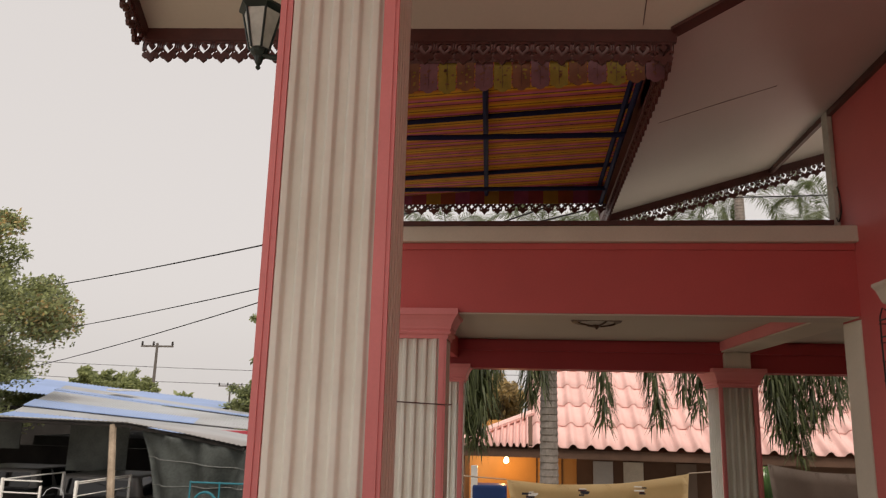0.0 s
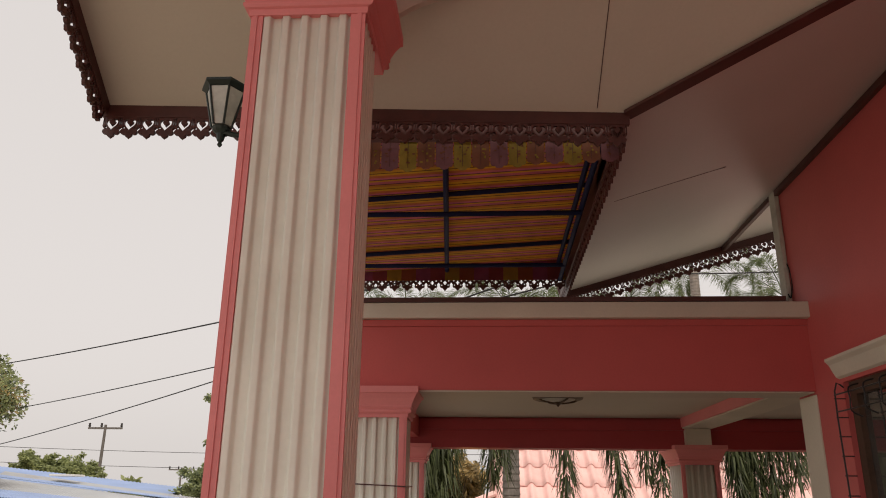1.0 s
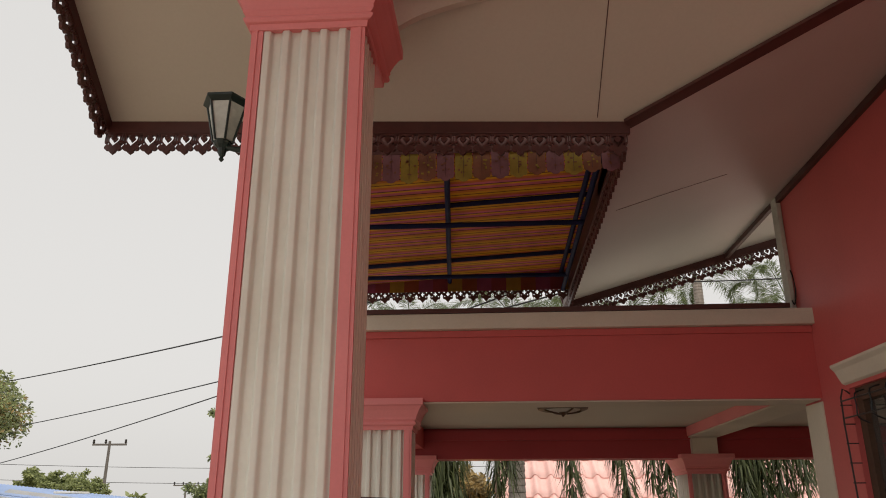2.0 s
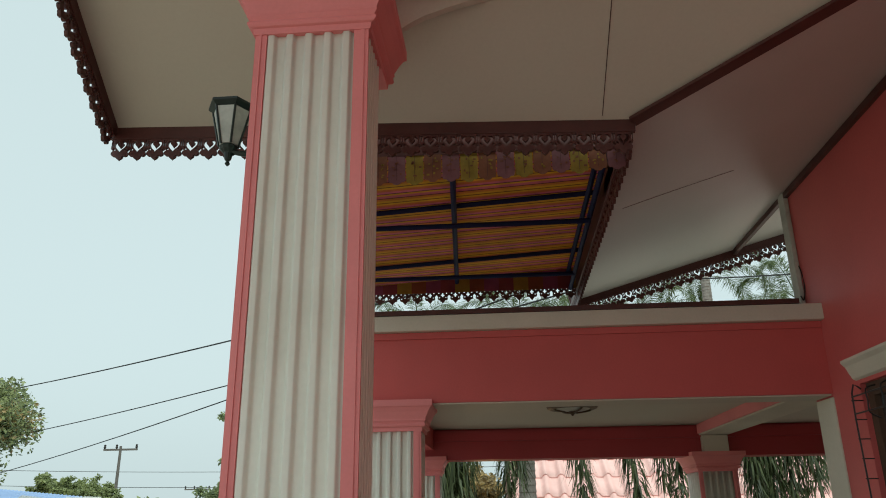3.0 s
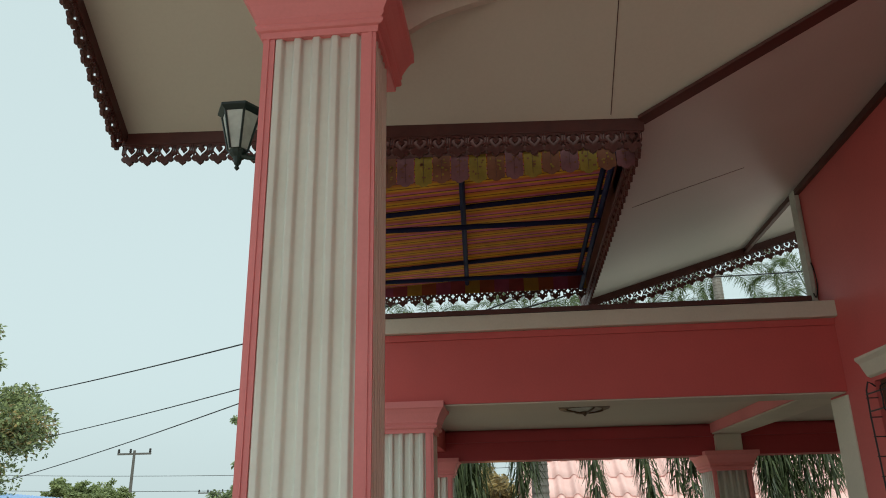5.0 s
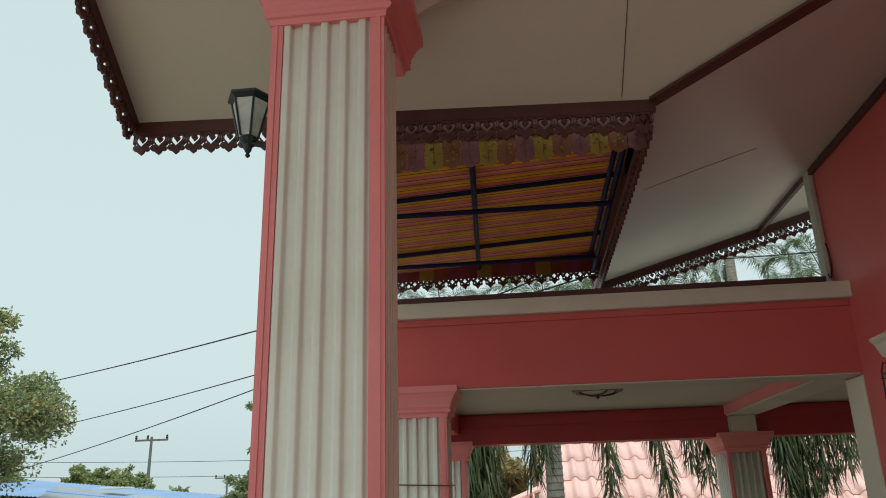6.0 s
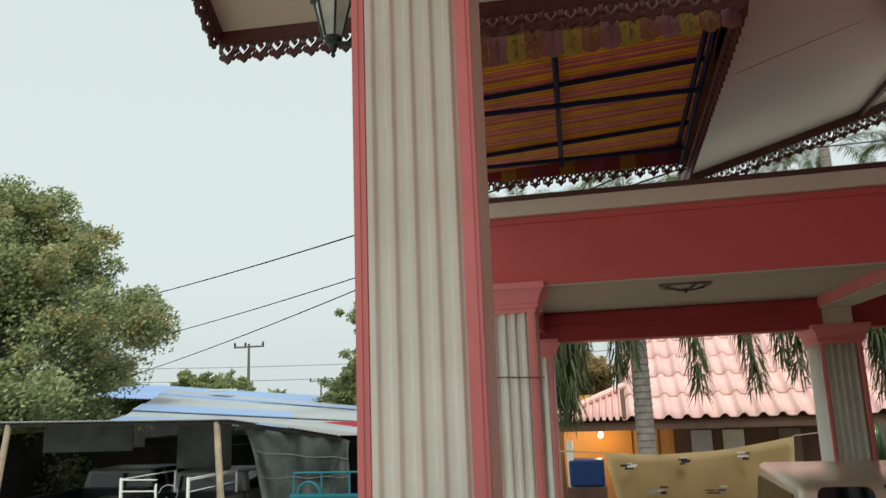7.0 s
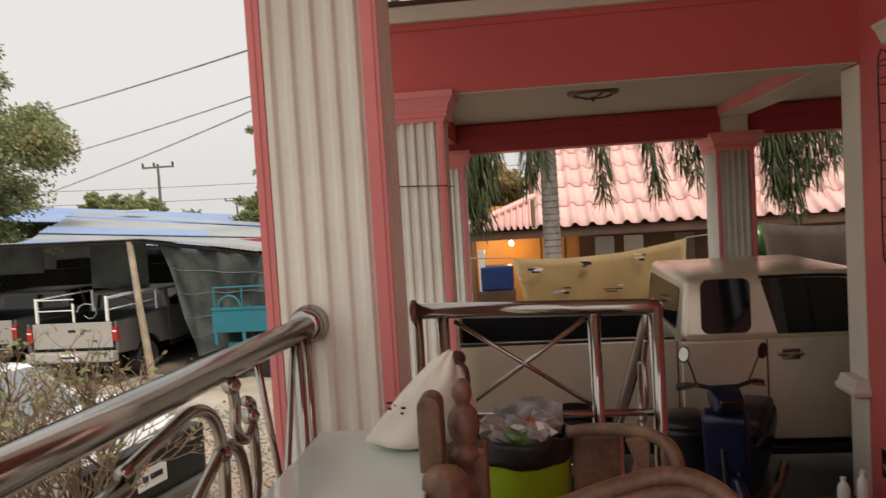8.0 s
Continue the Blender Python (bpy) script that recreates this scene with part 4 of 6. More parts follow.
def pickup(label, paint, m, rack=False, gate=None):
    t = thing("pickup_truck", label, "pickup truck", m)
    hw = 0.875
    bedz, belt, roof = 1.295, 1.275, 1.725
    for s in (-1, 1):
        y0, y1 = sorted((s * hw, s * (hw - 0.06)))
        part("bed_side", extrude_profile([(0.0, 0.66), (0.0, bedz), (1.73, bedz), (1.73, 0.60), (1.42, 0.60)] + [(0.98 + 0.44 * math.cos(a), 0.42 + 0.44 * math.sin(a)) for a in np.linspace(0.45, math.pi - 0.45, 12)] + [(0.5, 0.62)], y0, y1, 0.012), paint, t)
        part("bed_rail", box(0.01, y0 - 0.004, bedz + 0.001, 1.72, y1 + 0.004, bedz + 0.018, 0.006), BLACK, t, "black bed rail cap")
        part("tail_light", box(-0.02, min(s * hw, s * (hw - 0.10)), 0.90, 0.05, max(s * hw, s * (hw - 0.10)) + 0.002, 1.19, 0.012), REDLAMP, t, "red tail light")
        part("reversing_lamp", box(-0.024, min(s * (hw - 0.01), s * (hw - 0.09)), 1.09, -0.018, max(s * (hw - 0.01), s * (hw - 0.09)), 1.12), WHITEP, t, "white lamp strip")
        part("body_side", extrude_profile([(1.76, 0.56), (1.76, belt), (3.62, belt), (4.95, 1.12), (5.06, 0.95), (5.06, 0.6), (4.66, 0.58)] + [(4.22 + 0.44 * math.cos(a), 0.42 + 0.44 * math.sin(a)) for a in np.linspace(0.4, math.pi - 0.4, 12)] + [(3.78, 0.56)], min(s * hw, s * (hw - 0.1)), max(s * hw, s * (hw - 0.1)), 0.018), paint, t)
        yo = s * hw
        part("side_step", box(1.7, min(yo, yo + s * 0.06), 0.47, 3.7, max(yo, yo + s * 0.06), 0.53, 0.01), BLACK, t)
        for x in (2.34, 3.42):
            part("door_seam", box(x - 0.005, yo - 0.003, 0.62, x + 0.005, yo + 0.003, belt), BLACK, t)
        part("door_handle", sweep(bend([(2.42, yo, 1.16), (2.45, yo + s * 0.03, 1.165), (2.54, yo + s * 0.03, 1.165), (2.58, yo, 1.16)], 4), 0.014, 8), STEEL, t, "chrome door handle")
        part("handle_cup", box(2.44, yo - 0.004, 1.125, 2.56, yo + 0.004, 1.20, 0.003), STEEL, t)
        side = lambda u, v, d, s=s: (u, s * (hw - 0.012 - 0.10 * (v - belt) / 0.475 + d), v)
        pane_on(rounded(1.905, 2.245, belt + 0.045, roof - 0.028, 0.055, 0.02), side, "quarter_window", DARKGLASS, t, "tinted rear side window")
        pane_on([(2.42, belt + 0.03), (3.42, belt + 0.03), (3.36, belt + 0.12), (3.0, roof - 0.085), (2.86, roof - 0.05), (2.36, roof - 0.035), (2.34, roof - 0.06)], side, "door_window", DARKGLASS, t, "tinted door window")
        part("weather_visor", sweep(bend([(2.33, s * (hw - 0.098), roof - 0.026), (2.86, s * (hw - 0.098), roof - 0.036), (3.05, s * (hw - 0.09), roof - 0.09), (3.42, s * (hw - 0.03), belt + 0.1)], 4), 0.012, 6), BLACK, t)
        part("wing_mirror", box(3.28, min(yo, yo + s * 0.2), 1.32, 3.38, max(yo, yo + s * 0.2), 1.48, 0.03), paint, t)
    part("tailgate", box(0.0, -hw + 0.11, 0.78, 0.05, hw - 0.11, bedz - 0.01, 0.012), gate or paint, t)
    part("tailgate_handle", box(-0.008, -0.07, 1.10, 0.002, 0.07, 1.15, 0.003), BLACK, t)
    part("rear_bumper", box(-0.14, -hw + 0.03, 0.52, 0.04, hw - 0.03, 0.72, 0.03), gate if rack else STEEL, t)
    part("number_plate", box(-0.148, -0.17, 0.56, -0.141, 0.17, 0.69), PLATE, t, "white number plate with dark bars")
    part("plate_bar", box(-0.151, -0.12, 0.60, -0.147, 0.12, 0.645), INK, t)
    part("bed_floor", box(0.05, -hw + 0.06, 0.74, 1.72, hw - 0.06, 0.80), BLACK, t, "black bed liner")
    for s in (-1, 1):
        part("bed_liner", box(0.05, min(s * (hw - 0.06), s * (hw - 0.075)), 0.80, 1.72, max(s * (hw - 0.06), s * (hw - 0.075)), bedz), BLACK, t)
    part("bed_front", box(1.68, -hw + 0.06, 0.8, 1.73, hw - 0.06, bedz), BLACK, t)
    part("underbody", box(0.1, -0.6, 0.38, 4.9, 0.6, 0.76), BLACK, t)
    part("bonnet", extrude_profile([(3.5, 0.7), (3.5, belt + 0.02), (3.7, belt), (4.9, 1.14), (5.05, 0.98), (5.05, 0.6)], -hw + 0.1, hw - 0.1, 0.02), paint, t)
    bm = bmesh.new()
    lo = [(1.76, -hw + 0.01, belt - 0.01), (3.75, -hw + 0.01, belt - 0.01), (3.75, hw - 0.01, belt - 0.01), (1.76, hw - 0.01, belt - 0.01)]
    hi = [(1.82, -hw + 0.11, roof), (3.05, -hw + 0.11, roof), (3.05, hw - 0.11, roof), (1.82, hw - 0.11, roof)]
    L, H = [bm.verts.new(p) for p in lo], [bm.verts.new(p) for p in hi]
    bm.faces.new(L[::-1]), bm.faces.new(H)
    for i in range(4):
        bm.faces.new((L[i], L[(i + 1) % 4], H[(i + 1) % 4], H[i]))
    bmesh.ops.bevel(bm, geom=[e for e in bm.edges], offset=0.06, segments=6, affect="EDGES", profile=0.5)
    part("cab", bm, paint, t, smooth=True)
    part("cab_back", box(1.74, -hw + 0.02, 0.6, 1.80, hw - 0.02, belt), paint, t)
    rear = lambda u, v, d: (1.764 + 0.06 * (v - belt) / 0.475 - d, u, v)
    pane_on(rounded(-0.66, 0.66, belt + 0.05, roof - 0.09, 0.06), rear, "rear_window", DARKGLASS, t, "tinted rear window")
    front = lambda u, v, d: (3.75 - 0.7 * (v - belt) / 0.475 + d, u, v)
    pane_on(rounded(-0.62, 0.62, belt + 0.05, roof - 0.06, 0.06), front, "windscreen", DARKGLASS, t, "windscreen")
    for x in (0.98, 4.22):
        for s in (-1, 1):
            wheel(t, x, s * (hw - 0.13))
    if rack:
        for y in (-0.68, 0.68):
            part("rack_post", box(0.02, y - 0.022, bedz, 0.06, y + 0.022, bedz + 0.50), WHITEP, t, "white rack post")
            part("rack_rail", sweep([(0.05, y, bedz + 0.47), (1.7, y, bedz + 0.47)], 0.014, 8), WHITEP, t)
        for z in (0.24, 0.46):
            part("rack_rail", sweep([(0.04, 0.68, bedz + z), (0.04, -0.05, bedz + z)], 0.012, 8), WHITEP, t)
            part("rack_rail", sweep([(0.05, -0.68, bedz + z - 0.02), (1.7, -0.68, bedz + z - 0.02)], 0.012, 8), WHITEP, t)
        for y in (-0.68, 0.68):
            part("rack_post", box(1.66, y - 0.02, bedz, 1.70, y + 0.02, bedz + 0.48), WHITEP, t)
        part("rack_post", box(0.02, -0.05, bedz, 0.05, -0.02, bedz + 0.38), WHITEP, t)
        part("rack_loop", sweep([(0.05 + 0.02 * k, -0.25 + 0.16 * math.cos(k * 0.7), bedz + 0.2 + 0.16 * math.sin(k * 0.7)) for k in range(9)], 0.008, 7), GREYROOF, t)
    return t


pickup("champagne beige extended-cab pickup parked in the carport", BEIGE_CAR, pose(-0.75, 6.275, 0.45))
# silver truck: shade on its sides and cab put into dark grey paint
pickup("dusty silver pickup, sides coloured dark grey for shade, with white steel rack", GREY_CAR, pose(-8.15, 12.3, 0.0, 0, 0, 88) @ Matrix.Diagonal((1, 1, 0.89, 1)), True, SILVER_CAR)
pickup("dark pickup with a pale silver tailgate parked at the shed", GREY_CAR, pose(-10.67, 13.1, 0.0, 0, 0, 91) @ Matrix.Diagonal((1, 1, 0.89, 1)), False, SILVER_CAR)

def saloon(label, paint, m):
    car = thing("car", label, "car", m)
    cw = 0.82
    body = extrude_profile([(0.0, 0.42), (0.03, 0.72), (-0.25, 0.84), (-1.2, 0.98), (-2.0, 1.0), (-3.7, 1.0), (-4.25, 0.92), (-4.3, 0.4), (-3.9, 0.28), (-0.2, 0.25)], -cw, cw, 0.06)
    part("body", body, paint, car, smooth=True)
    bm = bmesh.new()
    L = [bm.verts.new(p) for p in ((-1.15, -0.76, 0.96), (-3.85, -0.76, 0.96), (-3.85, 0.76, 0.96), (-1.15, 0.76, 0.96))]
    H = [bm.verts.new(p) for p in ((-1.95, -0.6, 1.42), (-3.1, -0.6, 1.42), (-3.1, 0.6, 1.42), (-1.95, 0.6, 1.42))]
    bm.faces.new(L), bm.faces.new(H[::-1])
    for i in range(4):
        bm.faces.new((L[i], H[i], H[(i + 1) % 4], L[(i + 1) % 4]))
    bmesh.ops.recalc_face_normals(bm, faces=bm.faces)
    bmesh.ops.bevel(bm, geom=bm.edges, offset=0.07, segments=3, affect="EDGES", profile=0.6)
    part("cabin", bm, paint, car, smooth=True)
    pane_on(rounded(-0.58, 0.58, 1.0, 1.38, 0.06), lambda u, v, d: (-1.15 - 0.8 * (v - 0.96) / 0.46 + d, u, v), "windscreen", SKY_SCREEN, car, "windscreen with the sky reflection put into its grey")
    for s in (-1, 1):
        pane_on(rounded(-3.3, -1.75, 1.02, 1.36, 0.06), lambda u, v, d, s=s: (u, s * (0.76 - 0.16 * (v - 0.96) / 0.46 + d), v), "side_window", SKY_SCREEN, car)
        part("headlight", box(-0.24, min(s * 0.5, s * 0.8), 0.66, 0.02, max(s * 0.5, s * 0.8), 0.78, 0.03), DARKGLASS, car, "dark headlight")
        for x in (-0.85, -3.4):
            wheel(car, x, s * 0.70, 0.31, 0.2)
    part("grille", box(-0.16, -0.80, 0.30, 0.05, 0.80, 0.80, 0.05), BLACK, car, "black grille")
    part("bumper_lip", box(-0.1, -0.80, 0.20, 0.12, 0.80, 0.30, 0.03), GREY_CAR, car, "dark bumper lip")
    part("number_plate", box(0.055, -0.19, 0.43, 0.062, 0.19, 0.61, 0.002), PLATE, car, "white number plate with dark bars")
    part("plate_bar", box(0.063, -0.13, 0.50, 0.066, -0.06, 0.55), INK, car)
    part("plate_bar", box(0.063, -0.03, 0.50, 0.066, 0.13, 0.55), INK, car)


saloon("white saloon car with a dark grille parked in the yard", WHITE_CAR, pose(-3.56, 6.28, 0.0, 0, 0, -12))

# ---- motor scooter ----
SCX, SCY = 1.09, 4.50
sc = thing("scooter", "dark blue motor scooter parked beside the pickup", "scooter", pose(SCX, SCY, 0.45, 0, 0, 62) @ Matrix.Diagonal((0.72, 0.68, 1.06, 1)))


def spin(parent, name, x, r, w, material):
    o = part(name, lathe([(r * 0.72, -w / 2), (r * 0.92, -w / 2), (r, 0), (r * 0.92, w / 2), (r * 0.72, w / 2)], seg=26), material, parent, "black tyre")
    o.matrix_basis = pose(x, 0, r, 90, 0, 0)
    part("rim", lathe([(0.03, -0.05), (0.05, -0.03), (r * 0.6, -0.02), (r * 0.73, -w / 2 + 0.005), (r * 0.73, w / 2 - 0.005), (r * 0.6, 0.02), (0.05, 0.03), (0.03, 0.05)], seg=18), STEEL, o)


spin(sc, "front_wheel", -0.28, 0.28, 0.075, RUBBER)
spin(sc, "rear_wheel", 0.96, 0.28, 0.085, RUBBER)
for y in (-0.06, 0.06):
    part("fork", sweep([(-0.28, y, 0.28), (-0.10, y, 0.75), (-0.04, y * 0.6, 0.92)], 0.018, 10), BLACK, sc)
part("front_fender", sweep(bend([(-0.56, 0, 0.40), (-0.45, 0, 0.56), (-0.28, 0, 0.61), (-0.08, 0, 0.5)], 5), 0.055, 10), NAVY, sc, smooth=True)
part("leg_shield", extrude_profile([(-0.16, 0.95), (-0.05, 1.0), (0.04, 0.86), (0.16, 0.5), (0.26, 0.36), (0.16, 0.30), (0.02, 0.42), (-0.10, 0.62)], -0.19, 0.19, 0.04), NAVY, sc, smooth=True)
part("headlamp_cowl", extrude_profile([(-0.17, 0.98), (-0.12, 1.08), (0.02, 1.12), (0.08, 1.06), (0.0, 0.97)], -0.13, 0.13, 0.035), NAVY, sc, smooth=True)
part("headlamp", box(-0.185, -0.09, 0.985, -0.14, 0.09, 1.06, 0.015), DARKGLASS, sc, "clear headlamp")
part("handlebar", sweep(bend([(0.10, -0.36, 1.10), (0.02, -0.24, 1.12), (0.0, 0, 1.09), (0.02, 0.24, 1.12), (0.10, 0.36, 1.10)], 5), 0.013, 8), BLACK, sc)
for s in (-1, 1):
    part("grip", sweep([(0.055, s * 0.28, 1.115), (0.105, s * 0.37, 1.098)], 0.02, 10), BLACK, sc)
    part("brake_lever", sweep([(-0.02, s * 0.22, 1.12), (0.0, s * 0.36, 1.10)], 0.006, 6), STEEL, sc)
    mi = part("mirror", lathe([(0.01, -0.012), (0.044, -0.008), (0.048, 0.0), (0.044, 0.006)], seg=20, sx=1.1), BLACK, sc, "round mirror")
    mi.matrix_basis = pose(-0.03, s * 0.33, 1.30, 68 if s > 0 else 80, 0, 226 if s > 0 else 110)
    part("mirror_glass", lathe([(0.042, 0.0065), (0.04, 0.009)], seg=20, sx=1.1), STEEL, mi, "mirror glass")
    part("mirror_stem", sweep(bend([(0.03, s * 0.22, 1.12), (0.0, s * 0.26, 1.2), (-0.02, s * 0.31, 1.29)], 4), 0.007, 6), BLACK, sc)
part("seat", extrude_profile([(0.34, 0.76), (0.40, 0.82), (0.62, 0.80), (0.85, 0.86), (1.12, 0.88), (1.15, 0.80), (0.9, 0.74), (0.5, 0.70)], -0.14, 0.14, 0.04), BLACK, sc, "black seat", smooth=True)
part("rear_body", extrude_profile([(0.34, 0.73), (0.5, 0.70), (0.9, 0.73), (1.2, 0.82), (1.25, 0.70), (1.0, 0.56), (0.6, 0.42), (0.36, 0.42)], -0.15, 0.15, 0.04), NAVY, sc, smooth=True)
part("floorboard", box(0.12, -0.16, 0.32, 0.46, 0.16, 0.40, 0.02), BLACK, sc)
part("engine", box(0.45, -0.12, 0.22, 0.95, 0.10, 0.44, 0.03), GREY_CAR, sc)
part("exhaust", sweep([(0.6, -0.16, 0.3), (0.9, -0.19, 0.34), (1.2, -0.2, 0.42)], 0.045, 12), STEEL, sc)
part("tail_lamp", box(1.22, -0.08, 0.70, 1.27, 0.08, 0.78, 0.015), REDLAMP, sc, "red tail lamp")
part("stand", sweep([(0.5, 0.1, 0.25), (0.52, 0.24, 0.002)], 0.012, 8), STEEL, sc)

steer = Matrix.Translation((-0.04, 0, 0)) @ Matrix.Rotation(radians(32), 4, "Z") @ Matrix.Translation((0.04, 0, 0))
for o in sc.children:
    if o.name.split(".")[0] in ("front_wheel", "fork", "front_fender", "headlamp_cowl", "headlamp", "handlebar", "grip", "brake_lever", "mirror", "mirror_stem"):
        o.matrix_basis = steer @ o.matrix_basis

bn = thing("bin", "black plastic bin on the carport floor", "bin", pose(0.95, 5.10, 0.452))
part("tub", lathe([(0.15, 0), (0.155, 0.02), (0.19, 0.72), (0.2, 0.74), (0.2, 0.78), (0.185, 0.78), (0.16, 0.2)], seg=28), BLACK, bn, smooth=True)
part("lid", lathe([(0.2, 0.781), (0.203, 0.8), (0.19, 0.83), (0.1, 0.86), (0.02, 0.87)], seg=28), BLACK, bn, smooth=True)
st = thing("shelf_box", "dark wooden crate beside the wall", "crate", pose(1.72, 4.35, 0.452))
part("crate", box(-0.12, -0.12, 0, 0.13, 0.12, 0.52, 0.01), BROWNWALL, st)
for x, y, h, mt, lb in ((-0.06, -0.02, 0.16, WHITEP, "white plastic bottle standing on the crate"), (0.04, -0.03, 0.2, WHITEP, "white plastic bottle with a cap on the crate")):
    b = thing("bottle", lb, "bottle", pose(1.72 + x, 4.35 + y, 0.973), group="bottles on the crate")
    part("flask", lathe([(0.03, 0), (0.033, 0.01), (0.033, h * 0.6), (0.026, h * 0.74), (0.013, h * 0.82), (0.013, h * 0.9)], seg=16), mt, b, smooth=True)
    part("cap", lathe([(0.015, h * 0.9), (0.015, h)], seg=14), WHITEP, b)
sg = thing("wall_sign", "small black and yellow sign plate on the wall", "sign", pose(WX - 0.004, 4.39, 1.17))
part("plate", box(-0.004, -0.06, -0.08, 0.0, 0.06, 0.08, 0.001), BLACK, sg)
part("stripe", box(-0.006, -0.04, -0.03, -0.0045, 0.04, 0.0), YELLOW, sg)


# ---- the neighbour's house ----
nh = thing("neighbour_house", "low house with pink corrugated roof tiles and lamplit ochre porch", "house")
NE, NZ, NSL = 13.5, 2.30, radians(29.5)


def roll_tile(w=0.6, ln=0.82):
    """A double-roll roof sheet, sloping up along +y."""
    bm = bmesh.new()
    rows = []
    for y in (0.0, ln):
        top, low = [], []
        for k in range(17):
            u = k / 16 * w
            z = 0.080 * max(0.0, math.sin(k / 8 * math.tau / 1.0 - 0.9)) ** 0.75
            top.append(bm.verts.new((u, y, z + 0.028 * (1 - y / ln))))
            low.append(bm.verts.new((u, y, z - 0.014 + 0.028 * (1 - y / ln))))
        rows.append((top, low))
    (t0, l0), (t1, l1) = rows
    for k in range(16):
        bm.faces.new((t0[k], t0[k + 1], t1[k + 1], t1[k]))
        bm.faces.new((l0[k + 1], l0[k], l1[k], l1[k + 1]))
        bm.faces.new((l0[k], l0[k + 1], t0[k + 1], t0[k]))
    me = bpy.data.meshes.new("roof_tile")
    bm.to_mesh(me)
    bm.free()
    me.materials.append(ROOFTILE)
    for p in me.polygons:
        p.use_smooth = True
    return me


RT = roll_tile()
nroof = part("roof", slab([(0.05, NE + 0.05, NZ - 0.03), (7.6, NE + 0.05, NZ - 0.03), (7.6, NE + 5.2, NZ - 0.03 + 5.15 * math.tan(NSL)), (0.05, NE + 5.2, NZ - 0.03 + 5.15 * math.tan(NSL))], 0.02), BROWNWALL, nh, "brown roof deck")
rng = random.Random(3)
for i in range(13):
    for j in range(8):
        m = pose(0.05 + 0.6 * i, NE + j * 0.74 * math.cos(NSL), NZ + j * 0.74 * math.sin(NSL), math.degrees(NSL) + rng.uniform(-0.3, 0.3), 0, rng.uniform(-0.25, 0.25))
        shared("roof_tile", RT, nroof, m)
hipr = part("hip_roof", slab([(-1.3, NE + 0.05, NZ - 0.04), (0.05, NE + 0.05, NZ - 0.04), (0.05, NE + 1.0, NZ + 0.5)], 0.02), BROWNWALL, nh)
for i in range(6):
    x = -1.3 + 0.225 * i
    ln = max(0.1, (x + 0.16 + 1.3) / 1.35 * 1.36)
    shared("roof_tile", RT, hipr, pose(x, NE, NZ, math.degrees(NSL), 0, 0) @ Matrix.Diagonal((0.375, ln, 1, 1)))
part("hip_cap", sweep([(-1.32, NE, NZ + 0.05), (0.08, NE + 0.92, NZ + 0.6)], 0.06, 8), ROOFTILE, nh, "pink ridge tiles")
part("barge_board", sweep([(0.03, NE, NZ + 0.02), (0.03, NE + 5.1, NZ + 5.1 * math.tan(NSL))], 0.05, 6), BROWNWALL, nh, "brown barge board")
part("fascia", box(-1.3, NE + 0.04, NZ - 0.16, 7.6, NE + 0.08, NZ - 0.02), BROWNWALL, nh)
wl_ = bmesh.new()
box(0.9, NE + 1.25, 0, 7.6, NE + 1.45, 2.9, bm=wl_)
box(0.1, NE + 4.0, 0, 7.6, NE + 4.2, 4.4, bm=wl_)
part("wall", wl_, BROWNWALL, nh, "dark brown wall")
part("porch_wall", box(-1.1, NE + 1.3, 0, 0.9, NE + 1.45, 2.75), LAMPLIT_WALL, nh, "ochre wall")
part("side_wall", box(-1.25, NE + 0.1, 0, -1.1, NE + 1.45, 2.3), BROWNWALL, nh)
for x in (0.15, 0.62):
    part("board_joint", box(x, NE + 1.285, 0.5, x + 0.02, NE + 1.298, 2.7), BROWNWALL, nh)
for x, m_ in ((1.2, GREYROOF), (1.75, WHITEWALL), (2.7, TARP_G), (3.6, GREYROOF)):
    part("wall_panel", box(x, NE + 1.22, 1.2, x + 0.36, NE + 1.25, 2.05), m_, nh)
part("porch_post", box(-0.90, NE - 1.1, 0, -0.80, NE - 1.0, 2.05), WHITEP, nh, "white post")
nb = thing("hanging_bulb", "bare glowing bulb hanging on the neighbour's porch", "bulb", pose(-0.4, NE + 0.85, 2.03))
part("bulb", lathe([(0.005, -0.05), (0.04, -0.03), (0.048, 0.0), (0.035, 0.035), (0.02, 0.06)], seg=16), glow("bulb_glow", (1.0, 0.72, 0.35), 22), nb)
part("socket", lathe([(0.022, 0.06), (0.022, 0.12)], seg=12), BLACK, nb)
part("flex", sweep([(0, 0, 0.12), (0, 0, 0.40)], 0.006, 6), BLACK, nb)
lamp = new("bulb_light", bpy.data.lights.new("bulb_light", "POINT"))
lamp.data.energy, lamp.data.color, lamp.data.shadow_soft_size = 17, (1.0, 0.55, 0.18), 0.06
lamp.location = (-0.4, NE + 0.72, 1.95)
tk = thing("water_tank", "dark blue plastic tank on bricks", "tank", pose(-0.62, 12.6, 0.002))
part("drum", box(-0.26, -0.22, 1.35, 0.28, 0.22, 1.76, 0.04), BLUEP, tk)
part("stand", box(-0.3, -0.25, 0, 0.3, 0.25, 1.35, 0.01), BROWNWALL, tk)


